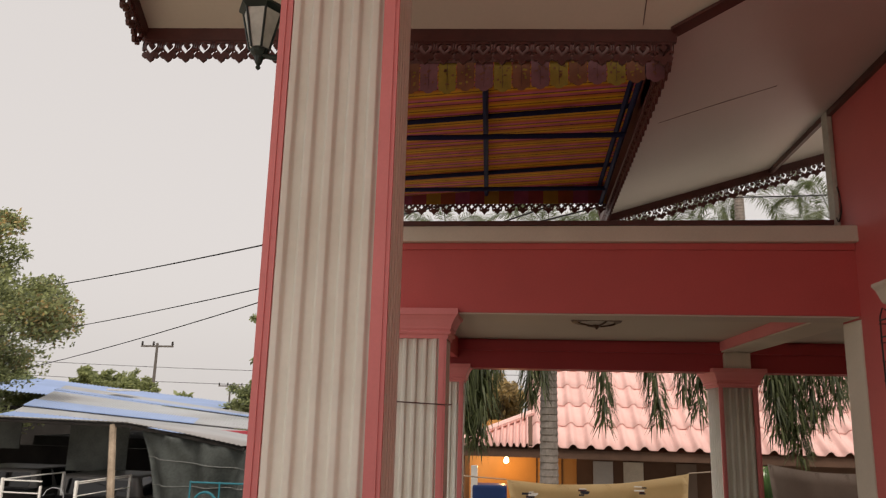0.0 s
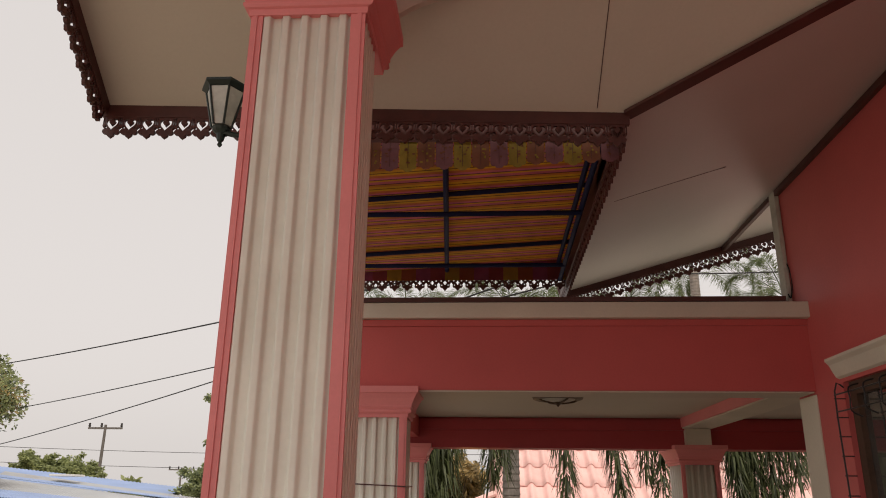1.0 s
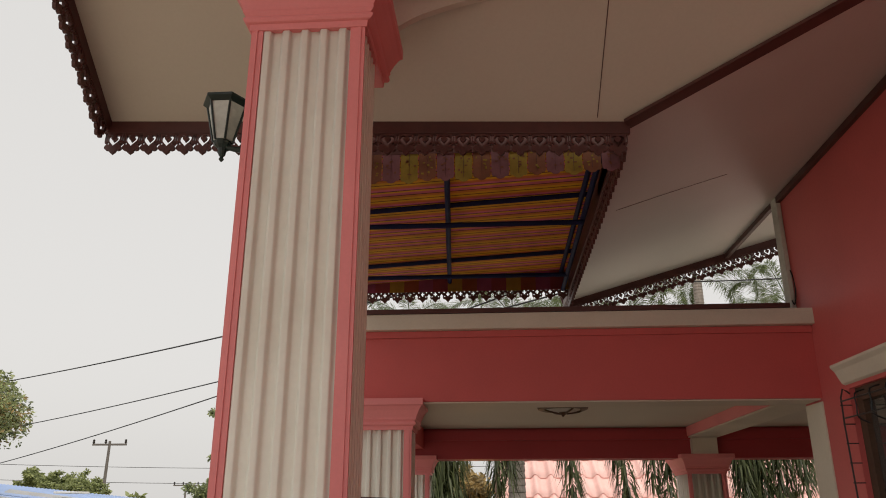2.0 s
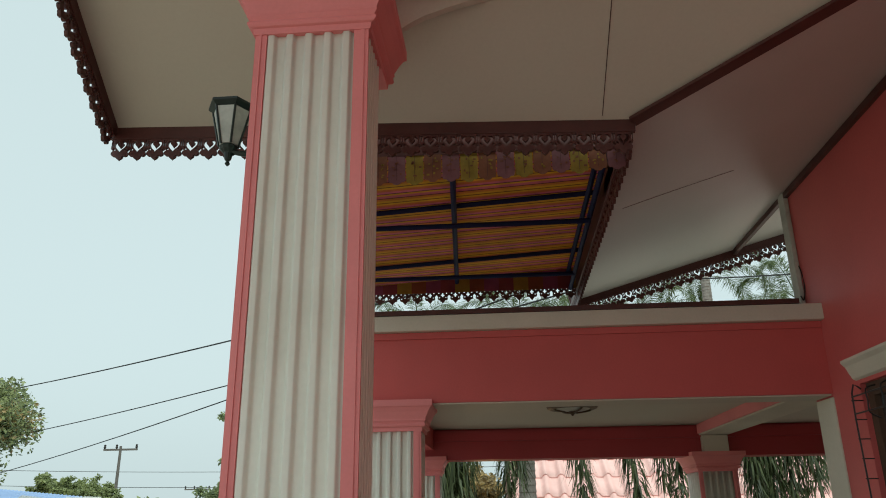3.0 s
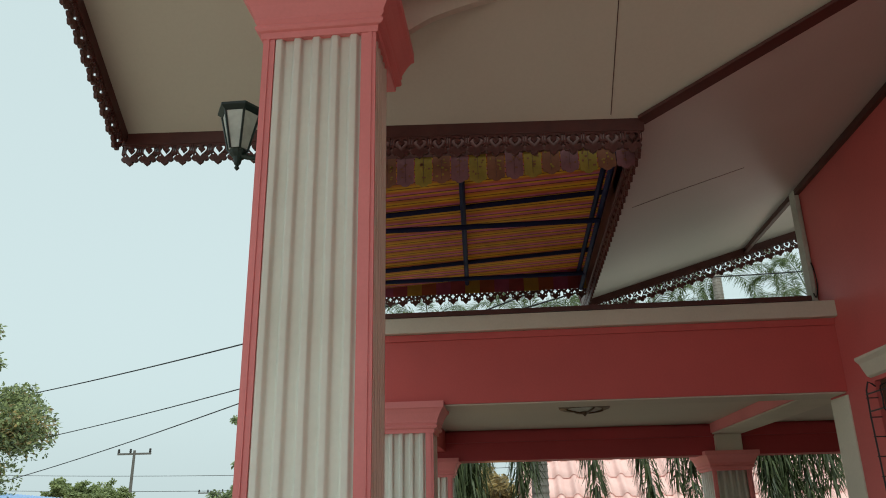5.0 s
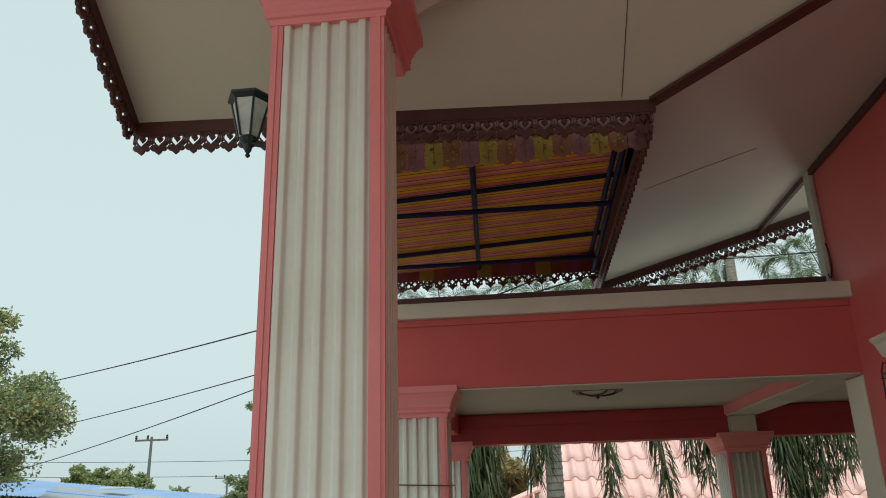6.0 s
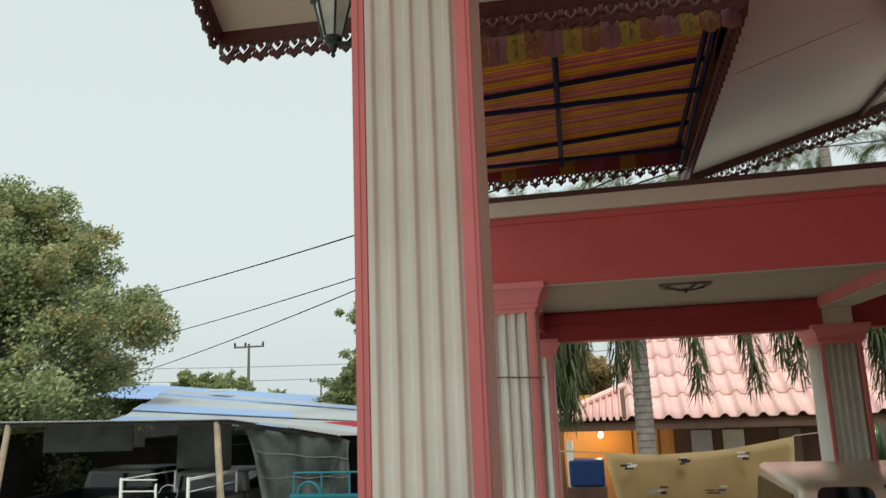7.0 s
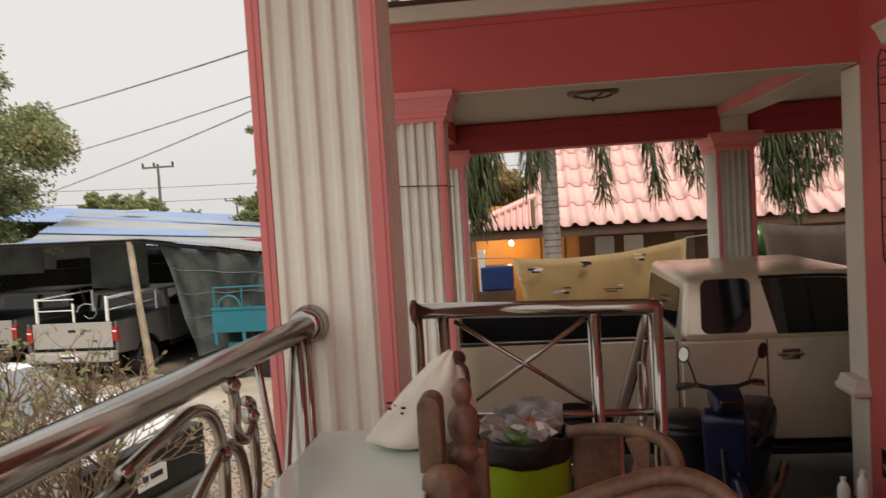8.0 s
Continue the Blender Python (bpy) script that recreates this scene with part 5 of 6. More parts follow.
def cloth(name, label, corners, material, sag=0.06, ripple=0.03, nx=26, nz=12, seed=0, seams=()):
    """A hanging sheet between four corners: top left, top right, bottom right, bottom left."""
    a, b, c, d = (Vector(p) for p in corners)
    bm = bmesh.new()
    g = []
    for j in range(nz + 1):
        row = []
        for i in range(nx + 1):
            u, v = i / nx, j / nz
            p = (a.lerp(b, u)).lerp(d.lerp(c, u), v)
            p.z -= sag * 4 * u * (1 - u) * (1 - v)
            p.y += ripple * noise.noise((u * 7 + seed, v * 2.5, seed)) + ripple * 0.7 * math.sin(u * 17 + v * 3)
            row.append(bm.verts.new(p))
        g.append(row)
    for j in range(nz):
        for i in range(nx):
            bm.faces.new((g[j][i], g[j][i + 1], g[j + 1][i + 1], g[j + 1][i]))
    bmesh.ops.solidify(bm, geom=bm.faces[:], thickness=0.006)
    t = thing(name, label, "sheet")
    lines = [[v.co.copy() + Vector((0, -0.012, 0)) for v in g[j]] for j in seams]
    part("sheet", bm, material, t, smooth=True)
    for ln_ in lines:
        part("seam", sweep(ln_, 0.007, 5), NET_SEAM, t, "paler stitched seam")
    return t


tp = cloth("tarpaulin", "beige printed sheet hung on a line behind the carport", ((-0.26, 9.5, 2.09), (1.88, 9.5, 2.23), (1.80, 9.5, 0.9), (0.0, 9.5, 0.9)), TARP, 0.09, 0.03)
rng = random.Random(11)
for x, z in ((0.02, 1.93), (0.62, 1.98), (1.28, 2.02), (0.30, 1.66), (0.98, 1.66), (1.62, 1.74), (0.62, 1.42), (1.3, 1.45)):
    for k in range(5):
        dx, dz, w = rng.uniform(-0.13, 0.06), rng.uniform(-0.05, 0.04), rng.uniform(0.05, 0.15)
        part("print_mark", box(x + dx, 9.44 - 0.002 * k, z + dz, x + dx + w, 9.442 - 0.002 * k, z + dz + rng.uniform(0.012, 0.03)), rng.choice([INK, WHITEP, GREYROOF, BROWN]), tp)
for x in (-0.9, 2.75):
    w = thing("washing_line", "thin line holding the hung sheets", "line")
    part("line", sweep([(x, 9.5, 2.32 if x > 0 else 2.12), (1.88 if x > 0 else -0.26, 9.5, 2.23 if x > 0 else 2.09)], 0.008, 6), OLDWOOD, w)
cloth("tarpaulin", "grey-brown sheet hung beside a rear column", ((2.78, 9.5, 2.37), (4.6, 9.5, 2.40), (4.6, 9.5, 0.6), (3.0, 9.5, 0.6)), TARP_G, 0.10, 0.05, seed=3)
cloth("green_curtain", "dark green cloth hanging behind the column", ((2.72, 9.7, 2.33), (2.98, 9.7, 2.33), (2.98, 9.7, 0.6), (2.72, 9.7, 0.6)), GREENWRAP, 0.0, 0.05, 10, 8, 5)


# ---- the shed over the road ----
def corrugated(corners, ribs, amp, thick=0.01):
    """A corrugated sheet: corners run along the eave and back; ribs run with the slope."""
    a, b, c, d = (Vector(p) for p in corners)
    bm = bmesh.new()
    n = ribs * 4
    prev = None
    for k in range(n + 1):
        u = k / n
        z = Vector((0, 0, amp * math.sin(k * math.pi / 2)))
        cur = [bm.verts.new(a.lerp(b, u) + z), bm.verts.new(d.lerp(c, u) + z), bm.verts.new(a.lerp(b, u) + z - Vector((0, 0, thick)))]
        if prev:
            bm.faces.new((prev[0], cur[0], cur[1], prev[1]))
            bm.faces.new((prev[2], cur[2], cur[0], prev[0]))
        prev = cur
    return bm


# dark pad over the gravel paints the shade under the shed roof
structure("shed_shade_pad", box(-14.6, 13.15, 0.004, -4.9, 17.4, 0.02), SHED_SHADE, "dark pad painting the shade on the ground under the shed", "floor")
def eave_z(x):
    return 2.61 - 0.017 * (x + 9.84) if x < -6.84 else 2.56 - 0.175 * (x + 6.84)


sh = thing("shed", "open-fronted shed with a thin sheet roof on crooked wooden posts", "shed")
for i in range(9):
    x0, x1 = -14.6 + i * 1.08, -14.6 + (i + 1) * 1.08
    za, zb = eave_z(x0), eave_z(x1)
    part("roof_sheet", corrugated(((x0, 12.9, za), (x1, 12.9, zb), (x1, 17.5, zb - 0.25), (x0, 17.5, za - 0.25)), 12, 0.007), GREYROOF, sh)
    part("purlin", sweep([(x0, 12.98, za - 0.07), (x1, 12.98, zb - 0.07)], 0.035, 6), DARKWALL, sh)
for x, lean in ((-6.96, -0.36), (-11.9, 0.05), (-14.3, 0.0)):
    part("post", sweep([(x, 12.76, 0), (x + lean * 0.42, 12.80, 1.2), (x + lean, 12.98, eave_z(x + lean) - 0.06)], 0.07, 9, taper=[1.1, 0.95, 0.85]), OLDWOOD, sh)
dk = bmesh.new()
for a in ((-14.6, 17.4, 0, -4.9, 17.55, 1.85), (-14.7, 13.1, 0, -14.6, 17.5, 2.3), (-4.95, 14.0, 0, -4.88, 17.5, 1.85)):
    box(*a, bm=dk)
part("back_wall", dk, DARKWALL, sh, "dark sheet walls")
# dark net material on these sheets stands in for shade inside the shed
part("hanging_panel", box(-9.5, 15.2, 1.5, -8.2, 15.22, 2.45), NET, sh, "grey-brown hanging sheet darkened for the shade in the shed")
part("hanging_panel", box(-12.9, 15.2, 1.9, -10.6, 15.22, 2.5), NET, sh, "dull hanging sheet darkened for the shade in the shed")
cloth("shade_net", "dark green-black shade net draped from the shed roof", ((-6.80, 13.0, 2.44), (-4.7, 13.0, 2.12), (-4.7, 12.85, 0.75), (-6.15, 12.9, 0.35)), NET, 0.02, 0.17, 44, 18, 8, (4, 8, 12, 15))
ct = thing("cart", "teal painted steel cart with rails", "cart", pose(-5.06, 12.35, 0.0))
part("side_board", box(-0.5, -0.02, 0.86, 1.0, 0.02, 1.29, 0.005), TEAL, ct)
part("side_rib", box(-0.5, -0.035, 1.25, 1.0, -0.021, 1.30), TEAL, ct)
part("floor", box(-0.5, 0.02, 0.86, 1.0, 0.6, 0.90), TEAL, ct)
for x in (-0.45, 0.05, 0.55):
    part("rail_post", sweep([(x, 0, 1.27), (x, 0, 1.66)], 0.015, 7), TEAL, ct)
    part("leg", box(x - 0.03, -0.015, 0.66, x + 0.03, 0.015, 0.86), TEAL, ct)
part("rail", sweep([(-0.45, 0, 1.64), (0.95, 0, 1.64)], 0.015, 7), TEAL, ct)
part("chassis_bar", box(-0.30, 0.12, 0.56, 1.0, 0.36, 0.66), TEAL, ct)
part("wheel_arch", sweep([(-0.18 + 0.2 * math.cos(a), 0, 1.29 + 0.2 * math.sin(a)) for a in np.linspace(0, math.pi, 12)], 0.02, 7), TEAL, ct)
for x in (-0.25, 0.35):
    o = part("wheel", lathe([(0.2, -0.05), (0.27, -0.04), (0.28, 0), (0.27, 0.04), (0.2, 0.05)], seg=22), RUBBER, ct, "black wheel")
    o.matrix_basis = pose(x, 0.25, 0.28, 90, 0, 0)

lr = thing("long_roof", "long low building with faded grey and blue metal roof", "building")
A, B, C_, D = Vector((-13.2, 18.5, 2.62)), Vector((-5.2, 18.5, 2.10)), Vector((-7.0, 25.0, 2.42)), Vector((-16.0, 25.0, 3.46))
for i in range(10):
    u0, u1 = i / 10, (i + 1) / 10
    for v0, v1, m_ in ((0.0, 0.14, GREYROOF), (0.14, 0.34, BLUEROOF if i < 6 else GREYROOF), (0.34, 0.72, GREYROOF), (0.72, 0.8, BLUEROOF), (0.8, 1.0, GREYROOF)):
        P0, P1, Q1, Q0 = (A.lerp(D, v0).lerp(B.lerp(C_, v0), u0), A.lerp(D, v0).lerp(B.lerp(C_, v0), u1), A.lerp(D, v1).lerp(B.lerp(C_, v1), u1), A.lerp(D, v1).lerp(B.lerp(C_, v1), u0))
        up = Vector((0, 0, 0.05 * (1 if v0 in (0.14, 0.72) else 0)))
        part("roof_sheet", corrugated((P0 + up, P1 + up, Q1 + up, Q0 + up), 10, 0.008, 0.02), m_, lr)
part("eave_strip", corrugated((A + Vector((0, -0.6, -0.08)), B + Vector((0, -0.6, -0.08)), B, A), 60, 0.012), BLUEROOF, lr, "blue roof edge strip")
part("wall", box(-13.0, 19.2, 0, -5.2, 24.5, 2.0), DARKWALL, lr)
part("skylight", box(-13.85, 23.9, 3.30, -13.05, 24.6, 3.36, 0.01), WHITEP, lr, "white roof sheet")
part("red_ridge", box(-8.1, 18.3, 2.16, -5.0, 18.45, 2.30, 0.01), CRIMSON, lr, "red painted roof edge")
fr_ = thing("long_roof", "far blue metal roof behind the sheds", "building")
part("roof_sheet", corrugated(((-21, 27, 3.35), (-11.5, 27, 2.75), (-12.5, 33, 3.0), (-23, 33, 4.0)), 60, 0.02), BLUEROOF, fr_)
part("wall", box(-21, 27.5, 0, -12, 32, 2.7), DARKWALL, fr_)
mw = thing("far_wall", "low pale wall with a red letter box", "wall")
part("wall", box(-14.5, 10.6, 0, -11.2, 10.8, 0.95, 0.02), WHITEWALL, mw)
part("post_box", box(-11.0, 10.5, 0.0, -10.6, 10.8, 1.15, 0.03), WHITEWALL, mw)
part("red_box", box(-10.95, 10.46, 0.35, -10.65, 10.5, 0.6, 0.01), REDLAMP, mw)


# ---- poles and cables ----
def utility_pole(x, y, h, arm, label):
    t = thing("utility_pole", label, "pole", pose(x, y, 0), group="utility poles")
    part("shaft", lathe([(0.16, 0), (0.10, h)], seg=10), POLE, t)
    part("cross_arm", box(-arm, -0.06, h - 0.35, arm, 0.06, h - 0.2), POLE, t)
    for k in (-1, -0.25, 1):
        part("insulator", lathe([(0.05, h - 0.2), (0.11, h - 0.1), (0.07, h), (0.1, h + 0.08), (0.03, h + 0.14)], (k * arm * 0.94, 0, 0), 10), DARKWALL, t)


utility_pole(-30.75, 60, 7.95, 1.4, "concrete utility pole with a cross arm and three insulators")
utility_pole(-38.2, 95, 5.8, 1.6, "distant concrete utility pole with a cross arm")


def cable(a, b, sag, r):
    t = thing("cable", "thin black overhead cable", "cable", group="overhead cables")
    a, b = Vector(a), Vector(b)
    part("line", sweep([a.lerp(b, k / 24) - Vector((0, 0, sag * 4 * (k / 24) * (1 - k / 24))) for k in range(25)], r, 5), WIRE, t)


for a, b, sg_, r in (((-24.0, 29.5, 7.20), (2.0, 8.0, 5.80), 0.25, 0.016), ((-24.0, 29.5, 5.26), (2.0, 8.0, 5.40), 0.3, 0.012), ((-24.0, 29.5, 3.58), (2.0, 8.0, 5.72), 0.35, 0.012)):
    cable(a, b, sg_, r)
for z0, z1 in ((6.2, 6.0), (5.0, 4.9)):
    cable((-45, 60, z0 + 0.2), (5, 60, z1), 0.4, 0.02)
cable((1.2, 9.4, 5.6), (8, 12, 6.6), 0.1, 0.01)


# ---- trees ----
def leaves(name, centres, count, size, material, parent, seed, flat=0.7):
    """Many small leaves in clumps round the given centres (x, y, z, radius)."""
    g = np.random.default_rng(seed)
    cs = np.array(centres)
    w = cs[:, 3] ** 2.2
    idx = g.choice(len(cs), count, p=w / w.sum())
    d = g.normal(size=(count, 3))
    d /= np.linalg.norm(d, axis=1)[:, None]
    rad = g.random(count) ** 0.45
    pos = cs[idx, :3] + d * (cs[idx, 3] * rad)[:, None] * np.array([1, 1, flat])
    along = g.normal(size=(count, 3)) * np.array([1, 1, 0.6]) + np.array([0, 0, -0.35])
    along /= np.linalg.norm(along, axis=1)[:, None]
    side = np.cross(along, g.normal(size=(count, 3)))
    side /= np.linalg.norm(side, axis=1)[:, None]
    s = size * (0.6 + 0.8 * g.random(count))[:, None]
    v = np.empty((count, 4, 3))
    v[:, 0], v[:, 1] = pos, pos + along * s * 0.5 + side * s * 0.24
    v[:, 2], v[:, 3] = pos + along * s, pos + along * s * 0.5 - side * s * 0.24
    me = bpy.data.meshes.new(name)
    me.from_pydata(v.reshape(-1, 3).tolist(), [], np.arange(count * 4).reshape(-1, 4).tolist())
    me.materials.append(material)
    ob = new(name, me)
    ob.parent = parent
    return tagged(ob, kind="stuff")


def tree(label, x, y, h, spread, count, size, material, seed, low=0.3, second=None, cone=0.0):
    t = thing("tree", label, "tree", pose(x, y, 0))
    g = random.Random(seed)
    part("trunk", sweep(bend([(0, 0, 0), (0.1, 0.05, h * 0.2), (-0.05, 0.1, h * 0.45), (0.1, 0, h * 0.7)], 4), 0.05 * h * 0.55, 9, taper=list(np.linspace(1.2, 0.4, 13))), BARK, t)
    cs = []
    for k in range(70 if cone else 34):
        a, z = g.random() * math.tau, h * (low + (0.95 - low) * g.random())
        prof = math.sqrt(max(0.05, 1 - ((z / h - 0.55) / 0.5) ** 2))
        prof *= (1 - cone * max(0.0, z / h - 0.45) / 0.55) ** (1.0 + 0.4 * cone)
        rr = spread * prof * (0.35 + 0.65 * g.random())
        c = Vector((rr * math.cos(a), rr * math.sin(a), z))
        part("limb", sweep(bend([(0, 0, z * 0.55), (c.x * 0.4, c.y * 0.4, z * 0.75), tuple(c)], 4), 0.012 * h * 0.6, 6, taper=list(np.linspace(1, 0.2, 9))), BARK, t)
        cs.append((*c, spread * (0.08 + 0.13 * g.random())))
        for q in range(7):
            cs.append((c.x + g.uniform(-1, 1) * spread * 0.3, c.y + g.uniform(-1, 1) * spread * 0.3, c.z + g.uniform(-0.8, 1) * spread * 0.22, spread * (0.04 + 0.09 * g.random())))
    leaves("crown", cs, count, size, material, t, seed)
    leaves("crown", [(c[0] * 0.88, c[1] * 0.88, c[2] - 0.1, spread * 0.28) for c in cs[::8]], count // 2, size * 0.9, material, t, seed + 2)
    if second:
        leaves("crown", [c for c in cs if c[2] > h * 0.45][::2], count // 7, size, second, t, seed + 1)
    return t


tree("tall leafy roadside tree with dusty green and reddish leaves", -17.9, 19.2, 9.1, 5.6, 190000, 0.14, LEAF, 2, 0.04, LEAF_RED, 0.8)
tree("green tree beside the long roof", -22.6, 31, 4.4, 2.6, 36000, 0.115, LEAF_FAR, 5, 0.2)
tree("distant pale green tree by the road", -26.3, 46, 5.0, 2.3, 30000, 0.20, LEAF_FAR, 7, 0.2)
tree("dark green tree with layered branches", -9.9, 31, 7.0, 2.3, 36000, 0.15, LEAF, 9, 0.25)
tree("orange-brown bushy tree behind the neighbour's roof", -0.9, 21.5, 3.9, 1.5, 14000, 0.16, LEAF_RED, 13, 0.3)
tree("distant low tree on the horizon", -35, 75, 3.9, 1.8, 3000, 0.6, LEAF_FAR, 17, 0.3)
for k, (x, y) in enumerate(((-8, 120), (6, 110), (20, 105))):
    tree("distant hedge tree on the horizon", x, y, 4.5 + (k % 3), 6.0, 2500, 1.2, LEAF_FAR, 30 + k, 0.1)
tree("dense green roadside tree beyond the shed", -24.5, 21.0, 7.4, 4.6, 50000, 0.17, LEAF, 44, 0.14, LEAF_RED)


def frond_mesh(seed, ln=2.1, droop=1.0, wide=0.009, hang=1.0, leaf=None):
    """A feathery palm frond that arches out along +x and hangs."""
    g = random.Random(seed)
    pts = [Vector((ln * 0.75 * math.sin(t * 1.5) , 0.05 * math.sin(t * 3), 0.55 * math.sin(t * 2.2) - droop * 1.25 * t ** 2.2)) for t in np.linspace(0, 1, 16)]
    verts, faces = [], []
    for i in range(15):
        a, b = pts[i], pts[i + 1]
        r = 0.02 * (1 - i / 17)
        n = len(verts)
        for p in (a, b):
            verts += [tuple(p + Vector((0, r, 0))), tuple(p + Vector((0, -r, 0))), tuple(p + Vector((0, 0, -r)))]
        faces += [(n, n + 3, n + 4, n + 1), (n + 1, n + 4, n + 5, n + 2), (n + 2, n + 5, n + 3, n)]
        if i < 2:
            continue
        for q in range(17):
            p = a.lerp(b, q / 17)
            d = (b - a).normalized()
            for s in (-1, 1):
                L_ = (0.48 - 0.25 * abs(i / 15 - 0.45)) * g.uniform(0.8, 1.15)
                out = (Vector((0, s, 0)) * g.uniform(0.4, 0.9) + d * g.uniform(0.3, 0.8) + Vector((g.uniform(-0.2, 0.2), 0, g.uniform(-0.5, 0.35)))).normalized()
                m1 = p + out * L_ * 0.5
                e = p + out * L_ * 0.9 + Vector((0, 0, -L_ * hang * g.uniform(0.2, 0.5)))
                wv = d.cross(out).normalized().cross(out) * wide
                n = len(verts)
                verts += [tuple(p), tuple(m1 + wv), tuple(e), tuple(m1 - wv)]
                faces.append((n, n + 1, n + 2, n + 3))
    me = bpy.data.meshes.new("frond")
    me.from_pydata(verts, [], faces)
    me.materials.append(leaf or FROND)
    return me


FRONDS_UP = [frond_mesh(20 + k, 2.1 + 0.2 * k, 0.30 + 0.22 * k, 0.0068, 0.35, FROND_FAR) for k in range(4)]


def hanging_frond(crown, tip, seed, spread=0.37):
    """A frond that arches over from the crown and hangs straight down to a tip, thick with long leaflets."""
    g = random.Random(seed)
    c, e = Vector(crown), Vector(tip)
    out = Vector((e.x - c.x, e.y - c.y, 0))
    p1, p2 = c + out * 0.45 + Vector((0, 0, 0.75)), Vector((e.x, e.y, e.z + 1.35))
    pts = []
    for t in np.linspace(0, 1, 22):
        t = float(t)
        pts.append(c * (1 - t) ** 3 + p1 * 3 * t * (1 - t) ** 2 + p2 * 3 * t * t * (1 - t) + e * t ** 3)
    verts, faces = [], []
    for i in range(21):
        a, b = pts[i], pts[i + 1]
        r = 0.020 * (1 - i / 23)
        n = len(verts)
        for p in (a, b):
            verts += [tuple(p + Vector((r, 0, 0))), tuple(p + Vector((-r * 0.6, r, 0))), tuple(p + Vector((-r * 0.6, -r, 0)))]
        faces += [(n, n + 3, n + 4, n + 1), (n + 1, n + 4, n + 5, n + 2), (n + 2, n + 5, n + 3, n)]
        if i < 4:
            continue
        for q in range(30):
            p = a.lerp(b, q / 30)
            an, ln = g.random() * math.tau, g.uniform(0.26, 0.52) * (1.0 if i < 16 else 1.0 - 0.09 * (i - 15))
            side = Vector((math.cos(an), math.sin(an), 0)) * (1.0 - 0.40 * i / 20)
            m1 = p + side * spread * g.uniform(0.35, 0.60) + Vector((0, 0, -ln * 0.22))
            end = p + side * spread * g.uniform(0.5, 1.05) + Vector((0, 0, -ln))
            wv = Vector((-side.y, side.x, 0)).normalized() * g.uniform(0.009, 0.015)
            n = len(verts)
            verts += [tuple(p), tuple(m1 + wv), tuple(end), tuple(m1 - wv)]
            faces.append((n, n + 1, n + 2, n + 3))
    me = bpy.data.meshes.new("frond")
    me.from_pydata(verts, [], faces)
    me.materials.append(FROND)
    return me


def palm(x, y, h, seed, label, count=15, r=0.13, kinds=FRONDS_UP, tips=()):
    t = thing("palm_tree", label, "palm tree", pose(x, y, 0), group="palms behind the carport")
    g = random.Random(seed)
    prof = []
    for k in range(int(h / 0.09)):
        z = k * 0.09
        prof += [(r * (1.12 - 0.3 * z / h), z), (r * (1.05 - 0.3 * z / h), z + 0.075)]
    part("trunk", lathe(prof + [(r * 0.5, h)], seg=16), PALMBARK, t, "pale ringed trunk")
    for k in range(count):
        shared("frond", kinds[g.randrange(4)], t, pose(0, 0, h - 0.05, g.uniform(-8, 8), g.uniform(-28, 22), k * 360 / count + g.uniform(-9, 9)))
    for k, (tx, ty, tz) in enumerate(tips):
        shared("frond", hanging_frond((0, 0, h - 0.05), (tx - x, ty - y, tz), seed * 50 + k), t, pose(0, 0, 0))
    return t


palm(0.28, 10.6, 4.75, 1, "palm with a pale ringed trunk and drooping fronds", 0, 0.13, FRONDS_UP, ((0.02, 9.9, 2.98), (0.16, 10.0, 3.12), (0.95, 9.8, 2.78), (1.62, 9.8, 2.80), (-0.5, 11.6, 3.5)))
palm(2.72, 10.2, 4.7, 3, "palm with dense hanging fronds beside a column", 0, 0.13, FRONDS_UP, ((2.10, 9.8, 2.90), (1.95, 9.9, 3.10), (2.98, 9.7, 2.72), (3.05, 9.9, 2.95), (3.24, 9.8, 2.42), (3.32, 9.9, 2.50), (3.18, 10.0, 2.62), (3.45, 9.8, 2.80), (3.58, 9.9, 2.92), (3.72, 9.8, 3.05), (3.88, 10.0, 3.15)))
palm(-1.12, 10.5, 4.5, 4, "palm with drooping fronds by the rear column", 0, 0.13, FRONDS_UP, ((-0.80, 9.8, 2.62), (-0.66, 9.9, 2.45), (-0.58, 9.8, 2.60), (-0.72, 10.1, 2.55), (-0.92, 9.9, 2.7), (-0.50, 10.0, 2.9)))
palm(-2.3, 20.5, 7.9, 11, "palm with spiky fronds just over the ledge", 8, 0.16, FRONDS_UP)
palm(0.6, 21.0, 8.0, 9, "palm with fronds just over the ledge", 8, 0.16, FRONDS_UP)
palm(2.1, 22.0, 8.3, 10, "slender palm beyond the carport roof", 8, 0.16, FRONDS_UP)
palm(3.6, 21.0, 7.8, 8, "palm showing below the awning edge", 8, 0.16, FRONDS_UP)
palm(5.7, 20.5, 8.9, 6, "tall palm with feathery upright fronds", 9, 0.16, FRONDS_UP)
palm(7.9, 20.0, 8.05, 7, "palm showing above the carport roof", 8, 0.16, FRONDS_UP)

# dry bush beside the terrace
bush = thing("dry_bush", "leafless twiggy bush with a few green and pink leaves", "bush", pose(-3.95, 5.15, 0) @ Matrix.Diagonal((1.2, 1.2, 1.2, 1)))
g = random.Random(21)


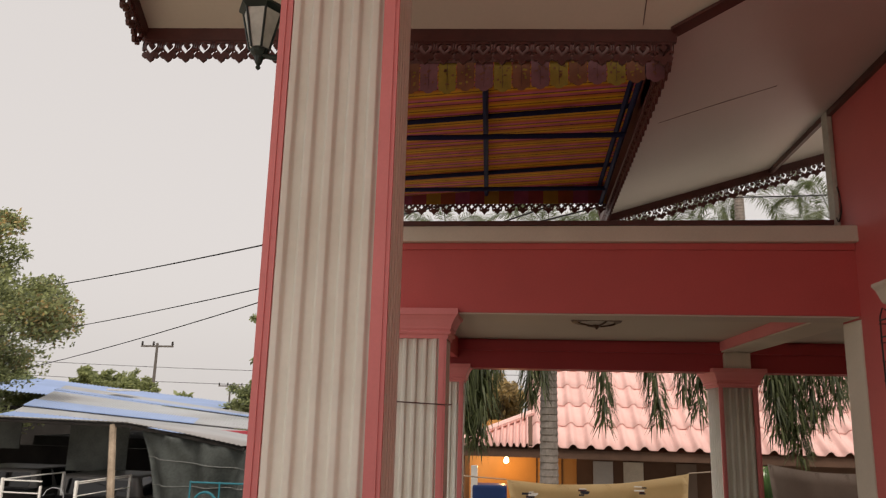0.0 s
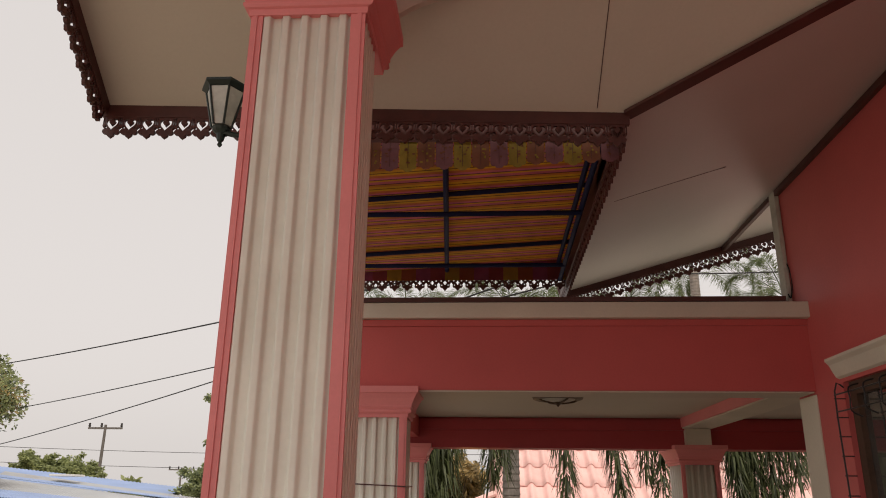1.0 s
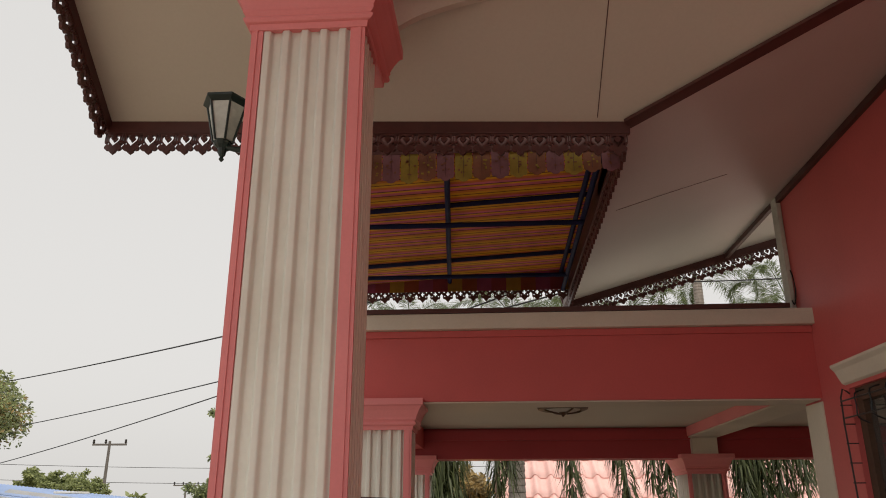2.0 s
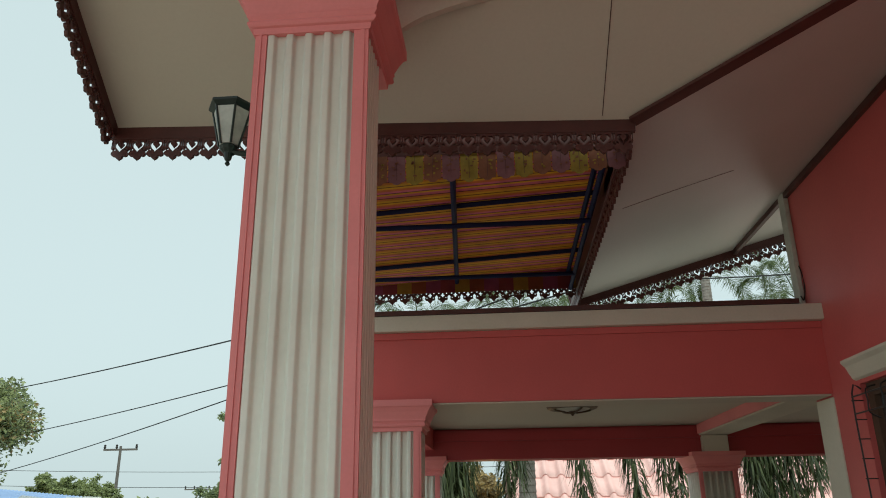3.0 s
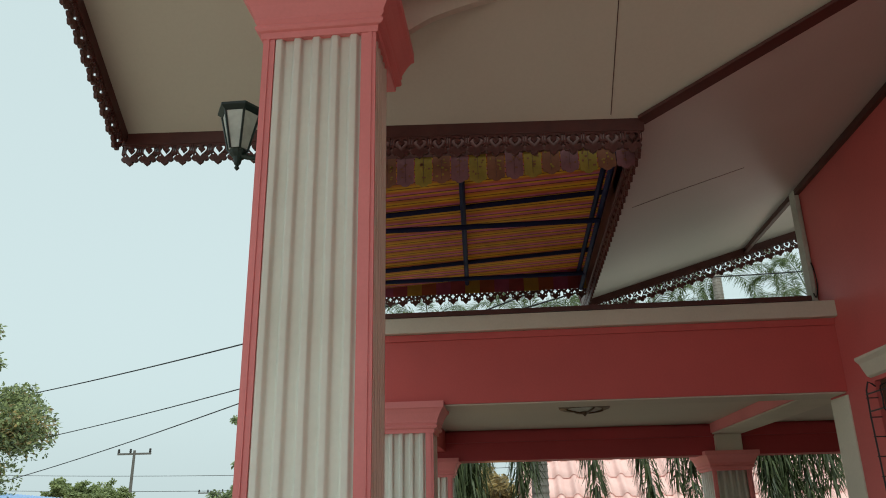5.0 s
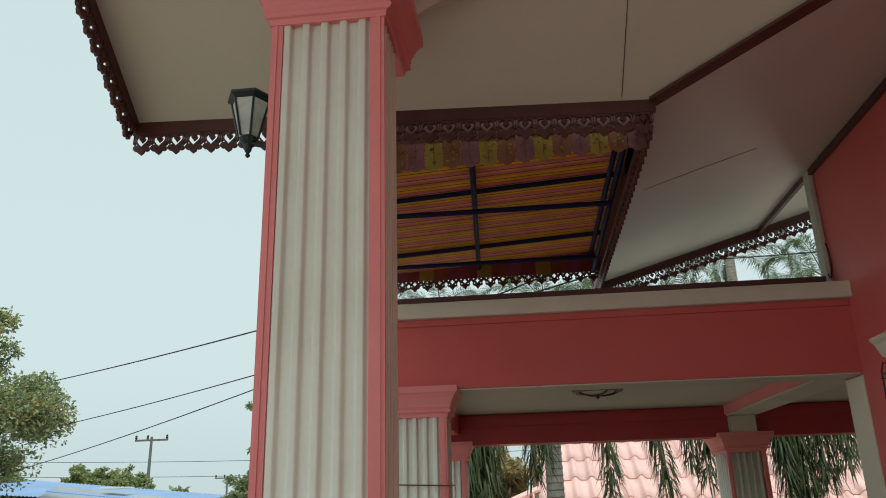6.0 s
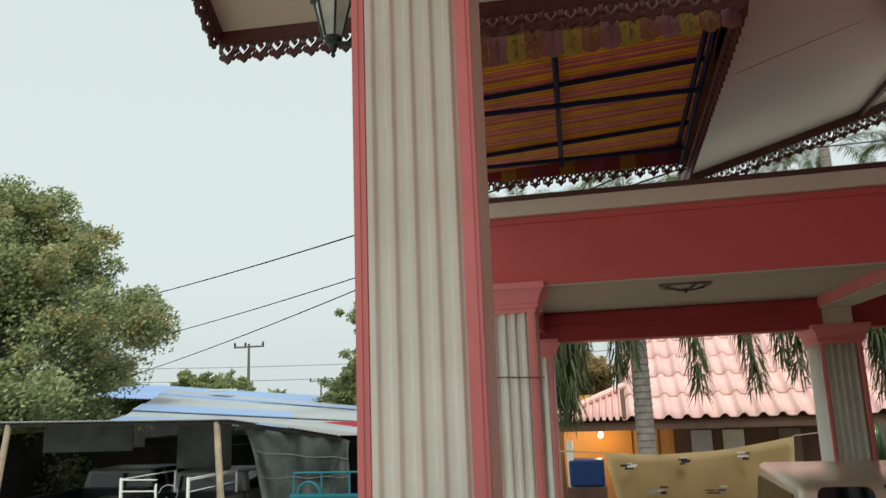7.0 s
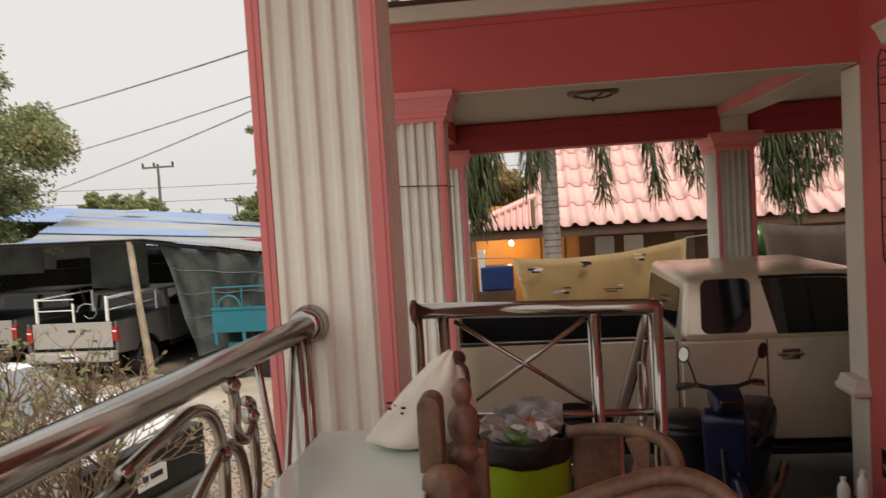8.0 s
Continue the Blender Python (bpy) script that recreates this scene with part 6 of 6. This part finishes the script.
def twig(p, d, ln, r, depth, bm):
    pts = [p]
    for k in range(4):
        d = (d + Vector((g.uniform(-0.3, 0.3), g.uniform(-0.3, 0.3), g.uniform(-0.15, 0.2)))).normalized()
        pts.append(pts[-1] + d * ln / 4)
    sweep(pts, r, 5, bm, taper=[1, 0.9, 0.75, 0.6, 0.45])
    if depth:
        for k in range(4):
            twig(pts[g.randrange(2, 5)], (d + Vector((g.uniform(-1, 1), g.uniform(-1, 1), g.uniform(-0.4, 0.8)))).normalized(), ln * 0.6, r * 0.55, depth - 1, bm)
    else:
        tips.append((*pts[-1], 0.06))


tips = []
for k in range(24):
    a = k / 24 * math.tau
    bm = bmesh.new()
    twig(Vector((0.25 * math.cos(a), 0.25 * math.sin(a), 0)), Vector((0.4 * math.cos(a), 0.4 * math.sin(a), 1.0)).normalized(), 0.85, 0.02, 3, bm)
    part("branch", bm, TWIG, bush)
leaves("leaf_tuft", tips[::3], 900, 0.05, LEAF_FAR, bush, 4)
leaves("dry_leaf_tuft", tips[1::3], 700, 0.04, LEAF_RED, bush, 5)
sb = thing("pale_slab", "whitish concrete slab lying on the gravel", "slab", pose(-7.0, 10.0, 0, 0, 0, 8))
part("slab", box(-1.5, -1.1, 0.0, 0.9, 1.3, 0.09, 0.03), WHITEP, sb)

# loose stones on the yard by the terrace
g = np.random.default_rng(77)
n = 9000
pos = np.stack([g.uniform(-5.6, -1.6, n), g.uniform(4.6, 10.5, n), np.zeros(n)], 1)
size = g.uniform(0.010, 0.026, n)
corner = np.array([(1, 0, 0), (0, 1, 0), (-1, 0, 0), (0, -1, 0), (0, 0, 0.7)])
ang = g.uniform(0, math.tau, n)
v = corner[None] * size[:, None, None] * g.uniform(0.7, 1.3, (n, 5, 1))
vx = v[..., 0] * np.cos(ang)[:, None] - v[..., 1] * np.sin(ang)[:, None]
vy = v[..., 0] * np.sin(ang)[:, None] + v[..., 1] * np.cos(ang)[:, None]
v = np.stack([vx, vy, v[..., 2] + 0.003], -1) + pos[:, None]
f = (np.arange(n) * 5)[:, None, None] + np.array([(0, 1, 4), (1, 2, 4), (2, 3, 4), (3, 0, 4)])[None]
me = bpy.data.meshes.new("loose_gravel")
me.from_pydata(v.reshape(-1, 3).tolist(), [], f.reshape(-1, 3).tolist())
me.materials.append(leafy("gravel_stone", (0.36, 0.32, 0.28), 0.55))
tagged(new("loose_gravel", me), "loose grey-brown gravel strewn over the yard", "gravel", kind="stuff")
